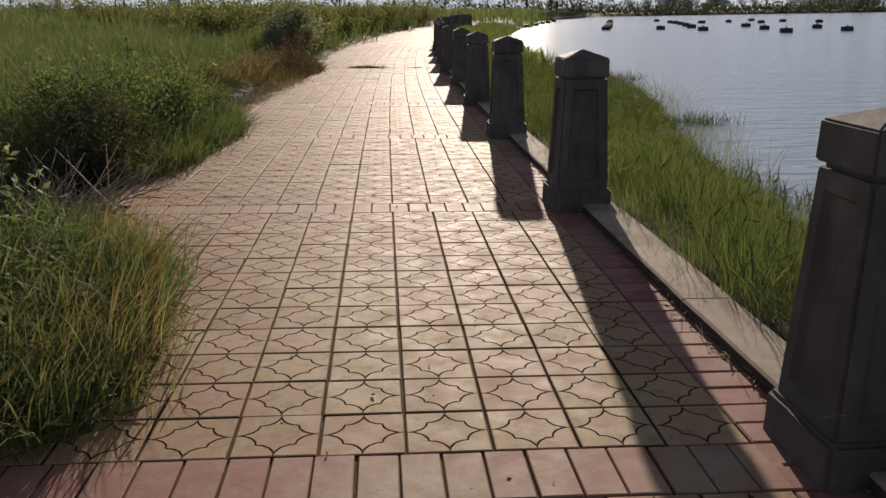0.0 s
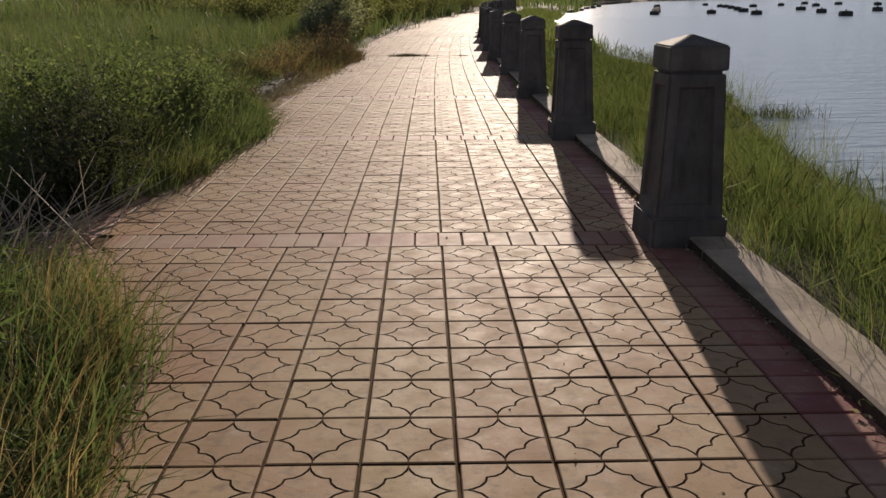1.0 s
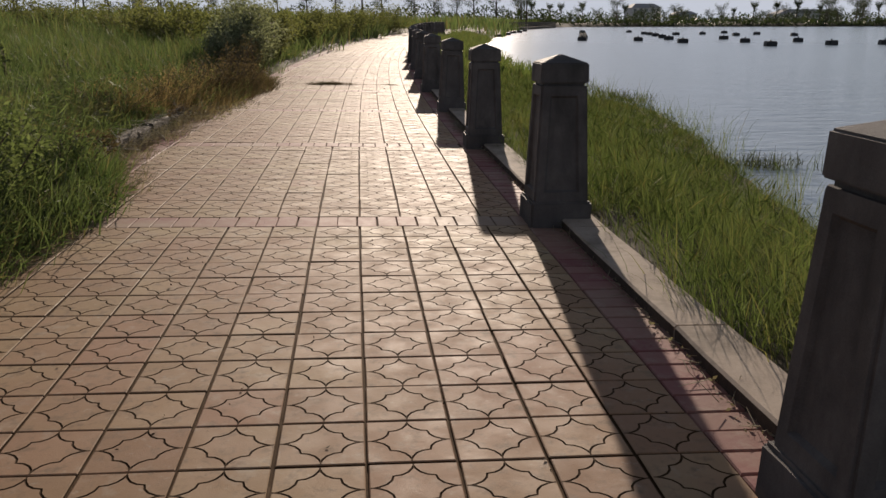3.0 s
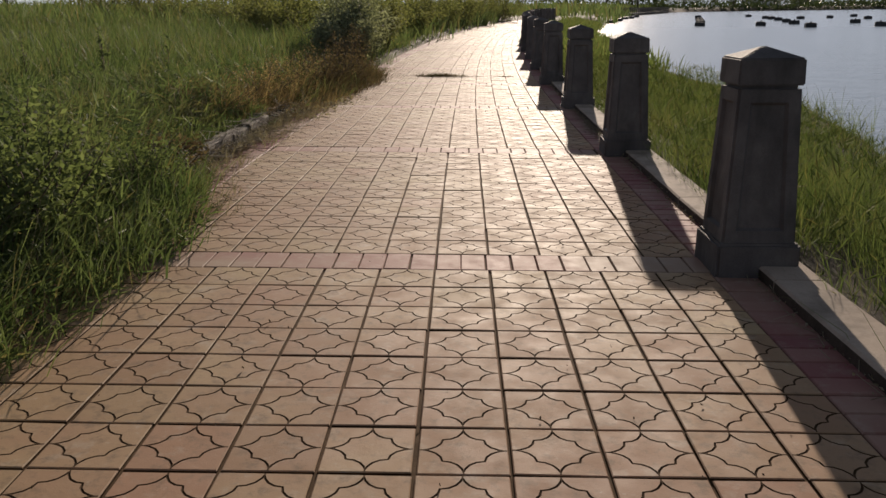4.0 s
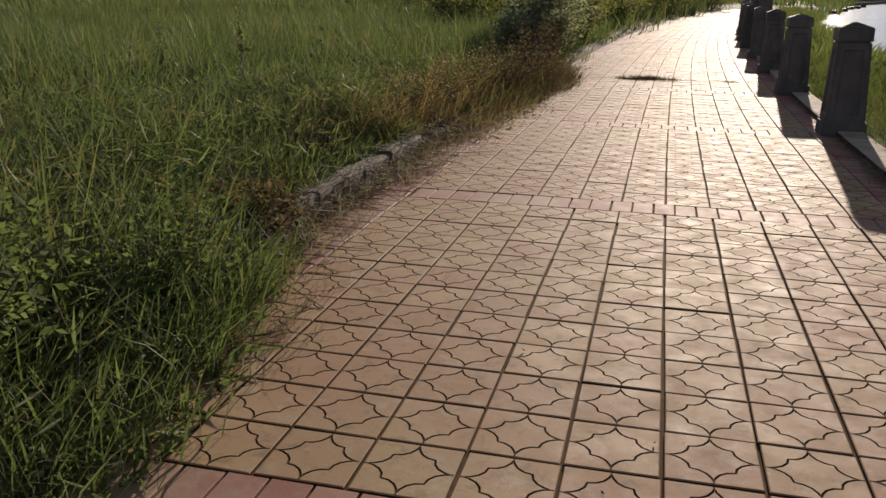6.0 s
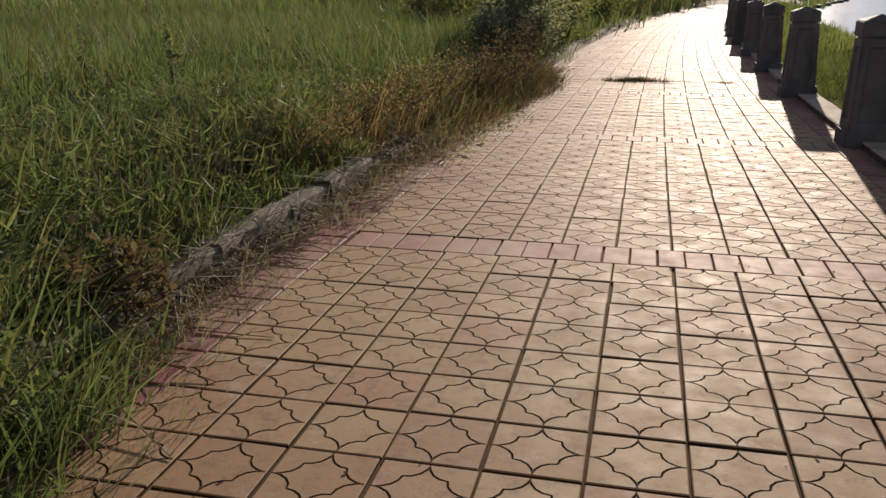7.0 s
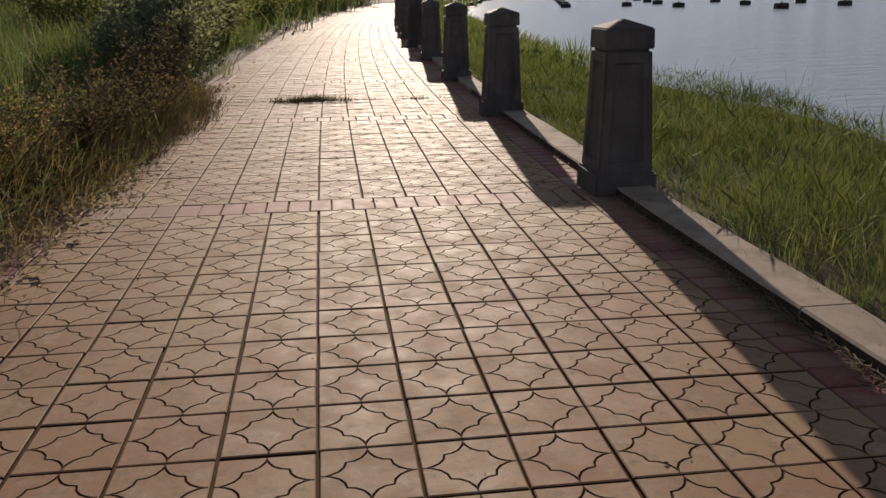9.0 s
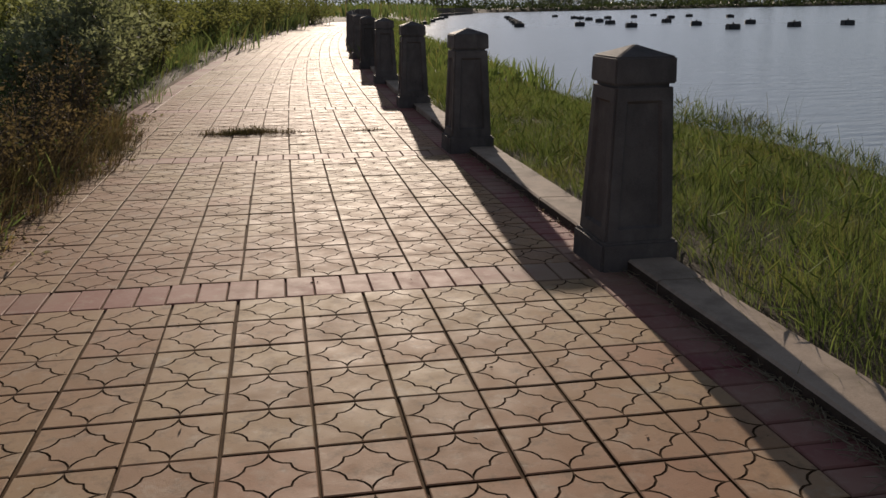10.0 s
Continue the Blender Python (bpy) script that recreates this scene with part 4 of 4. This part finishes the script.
def plant_trees():
    kinds = [build_tree(1, 9.0, 2.0, 0.38, 0.3), build_tree(2, 10.0, 1.8, 0.42, 0.2), build_tree(3, 8.0, 3.2, 0.25, 0.2), build_tree(4, 6.5, 2.4, 0.3, 0.3)]
    used = set()
    r = random.Random(9)
    spots = []
    x = -150.0
    while x < 60:
        spots.append((x, 275 + r.uniform(-20, 15), r.choice((0, 1, 0, 1, 3)), r.uniform(1.1, 1.5)))
        x += r.uniform(5, 11)
    x = 62.0
    while x < 215:
        spots.append((x, 345 + r.uniform(-18, 25), r.choice((3, 3, 1, 2)), r.uniform(0.6, 0.95)))
        x += r.uniform(1.8, 4.5)
    spots += [(67, 335, 2, 1.25), (104, 335, 2, 1.2)]
    spots += [(180 + 4.5 * i, 316 + 7 * math.sin(i * 2.0), 2, 1.15 + 0.12 * math.sin(i * 1.3)) for i in range(29)]
    for x, y, kind, s in spots:
        z = float(ground_z(x, y)) - 0.1
        m = pose(x, y, z, 0, 0, r.uniform(0, 360)) @ Matrix.Scale(1, 4)
        if kind not in used:
            used.add(kind)
            ob = kinds[kind]
            ob.matrix_basis = m
        else:
            ob = copy_thing(kinds[kind], m)
        ob.scale = (s, s, s)


def build_house(x, y, wide, deep, high, floors, bays, label):
    root = new("building")
    root.location = (x, y, float(ground_z(x, y)) - 0.3)
    part("wall", box_bm((-wide / 2, -deep / 2, 0), (wide / 2, deep / 2, high)), M_WALL, root)
    bm = bmesh.new()
    e = 0.5
    ring = [bm.verts.new(v) for v in ((-wide / 2 - e, -deep / 2 - e, high), (wide / 2 + e, -deep / 2 - e, high), (wide / 2 + e, deep / 2 + e, high), (-wide / 2 - e, deep / 2 + e, high))]
    top = [bm.verts.new((sx * wide * 0.32, sy * deep * 0.2, high + 0.18 * deep)) for sx, sy in ((-1, -1), (1, -1), (1, 1), (-1, 1))]
    bm.faces.new(ring[::-1])
    bm.faces.new(top)
    for i in range(4):
        bm.faces.new((ring[i], ring[(i + 1) % 4], top[(i + 1) % 4], top[i]))
    part("roof", bm, M_ROOF, root)
    pw, ph = wide / bays * 0.5, high / floors * 0.5
    for f in range(floors):
        for c in range(bays):
            cx, cz = -wide / 2 + (c + 0.5) * wide / bays, (f + 0.55) * high / floors
            part("window", box_bm((cx - pw / 2, -deep / 2 - 0.06, cz - ph / 2), (cx + pw / 2, -deep / 2 + 0.05, cz + ph / 2)), M_PANE, root)
    tagged(root, label, "building")


def build_jetty():
    a, c = Vector((24, 158, 0)), Vector((60, 258, 0))
    root = new("boardwalk")
    d = c - a
    length = d.length
    root.matrix_basis = Matrix.Translation((a.x, a.y, WATER_Z)) @ Matrix.Rotation(math.atan2(d.y, d.x), 4, "Z")
    part("deck", box_bm((0, -1.2, 0.35), (length, 1.2, 0.55), 0.03), M_DECK, root)
    for side in (-1.1, 1.1):
        part("rail", box_bm((0, side - 0.05, 1.45), (length, side + 0.05, 1.55)), M_DECK, root)
    post = None
    n = 36
    for i in range(n + 1):
        for side in (-1.1, 1.1):
            if post is None:
                post = part("rail_post", box_bm((-0.13, -0.13, -1.2), (0.13, 0.13, 1.75), 0.03), M_DECK, root)
                post.location = (0, side, 0)
            else:
                child("rail_post", post.data, root, m=Matrix.Translation((i * length / n, side, 0)))
    tagged(root, "long low timber boardwalk with railing over the lake edge", "boardwalk")


def build_far_shore():
    n = 9000
    x = rng.uniform(60, 440, n)
    y = 300 + np.abs(rng.normal(0, 5, n))
    z = WATER_Z + rng.uniform(0, 1, n) * (2.2 + 1.0 * np.sin(x * 0.13) * np.sin(x * 0.041))
    stuff("shore_bushes", leaves("shore_bushes", np.stack([x, y, z], 1), rng.uniform(0.6, 1.6, n), M_FARLEAF, up=0.6), "dark scrub lining the far shore", "bushes")
    n = 26000
    x = rng.uniform(-190, 440, n)
    y = np.where(x < 70, 292, 365) + rng.normal(0, 8, n)
    top = np.where(x < 70, 4.4, 3.0) + 1.6 * np.sin(x * 0.11) * np.sin(x * 0.047 + 1) + 1.2 * np.sin(x * 0.31)
    z = ground_z(x, y) + rng.uniform(0, 1, n) ** 1.3 * np.maximum(top, 1.0)
    stuff("far_woods", leaves("far_woods", np.stack([x, y, z], 1), rng.uniform(0.6, 1.5, n), M_FARLEAF, up=0.6), "low hazy woods behind the lake and the meadow", "woods")


def build_mast():
    root = new("radio_mast")
    root.location = (262, 420, 0.5)
    a = np.array([[-0.8, -0.8, 0], [0.8, -0.8, 0], [0.8, 0.8, 0], [-0.8, 0.8, 0]], float)
    e = a * np.array([0.15, 0.15, 1]) + np.array([0, 0, 34])
    for i in range(4):
        child("leg", sticks("leg", a[i:i + 1], e[i:i + 1], np.array([0.14]), np.array([0.08]), M_ROOF), root)
    for i in range(14):
        t = (i + 1) / 15
        p = a + (e - a) * t
        child("brace", sticks("brace", p[[i % 4]], (a + (e - a) * (t + 0.05))[[(i + 1) % 4]], np.array([0.07]), np.array([0.07]), M_ROOF), root)
    tagged(root, "thin steel lattice mast beyond the far shore", "mast")


build_far_shore()
plant_trees()
build_jetty()
build_mast()
build_house(178, 520, 18, 14, 9, 3, 5, "pale hazy three-storey building beyond the far shore")
build_house(196, 500, 13, 10, 5, 2, 4, "low grey hall beyond the far shore")
build_house(272, 500, 40, 14, 5.5, 2, 12, "long low pale building beyond the far shore")
build_house(-150, 640, 7, 7, 22, 6, 2, "narrow grey tower block beyond the meadow")
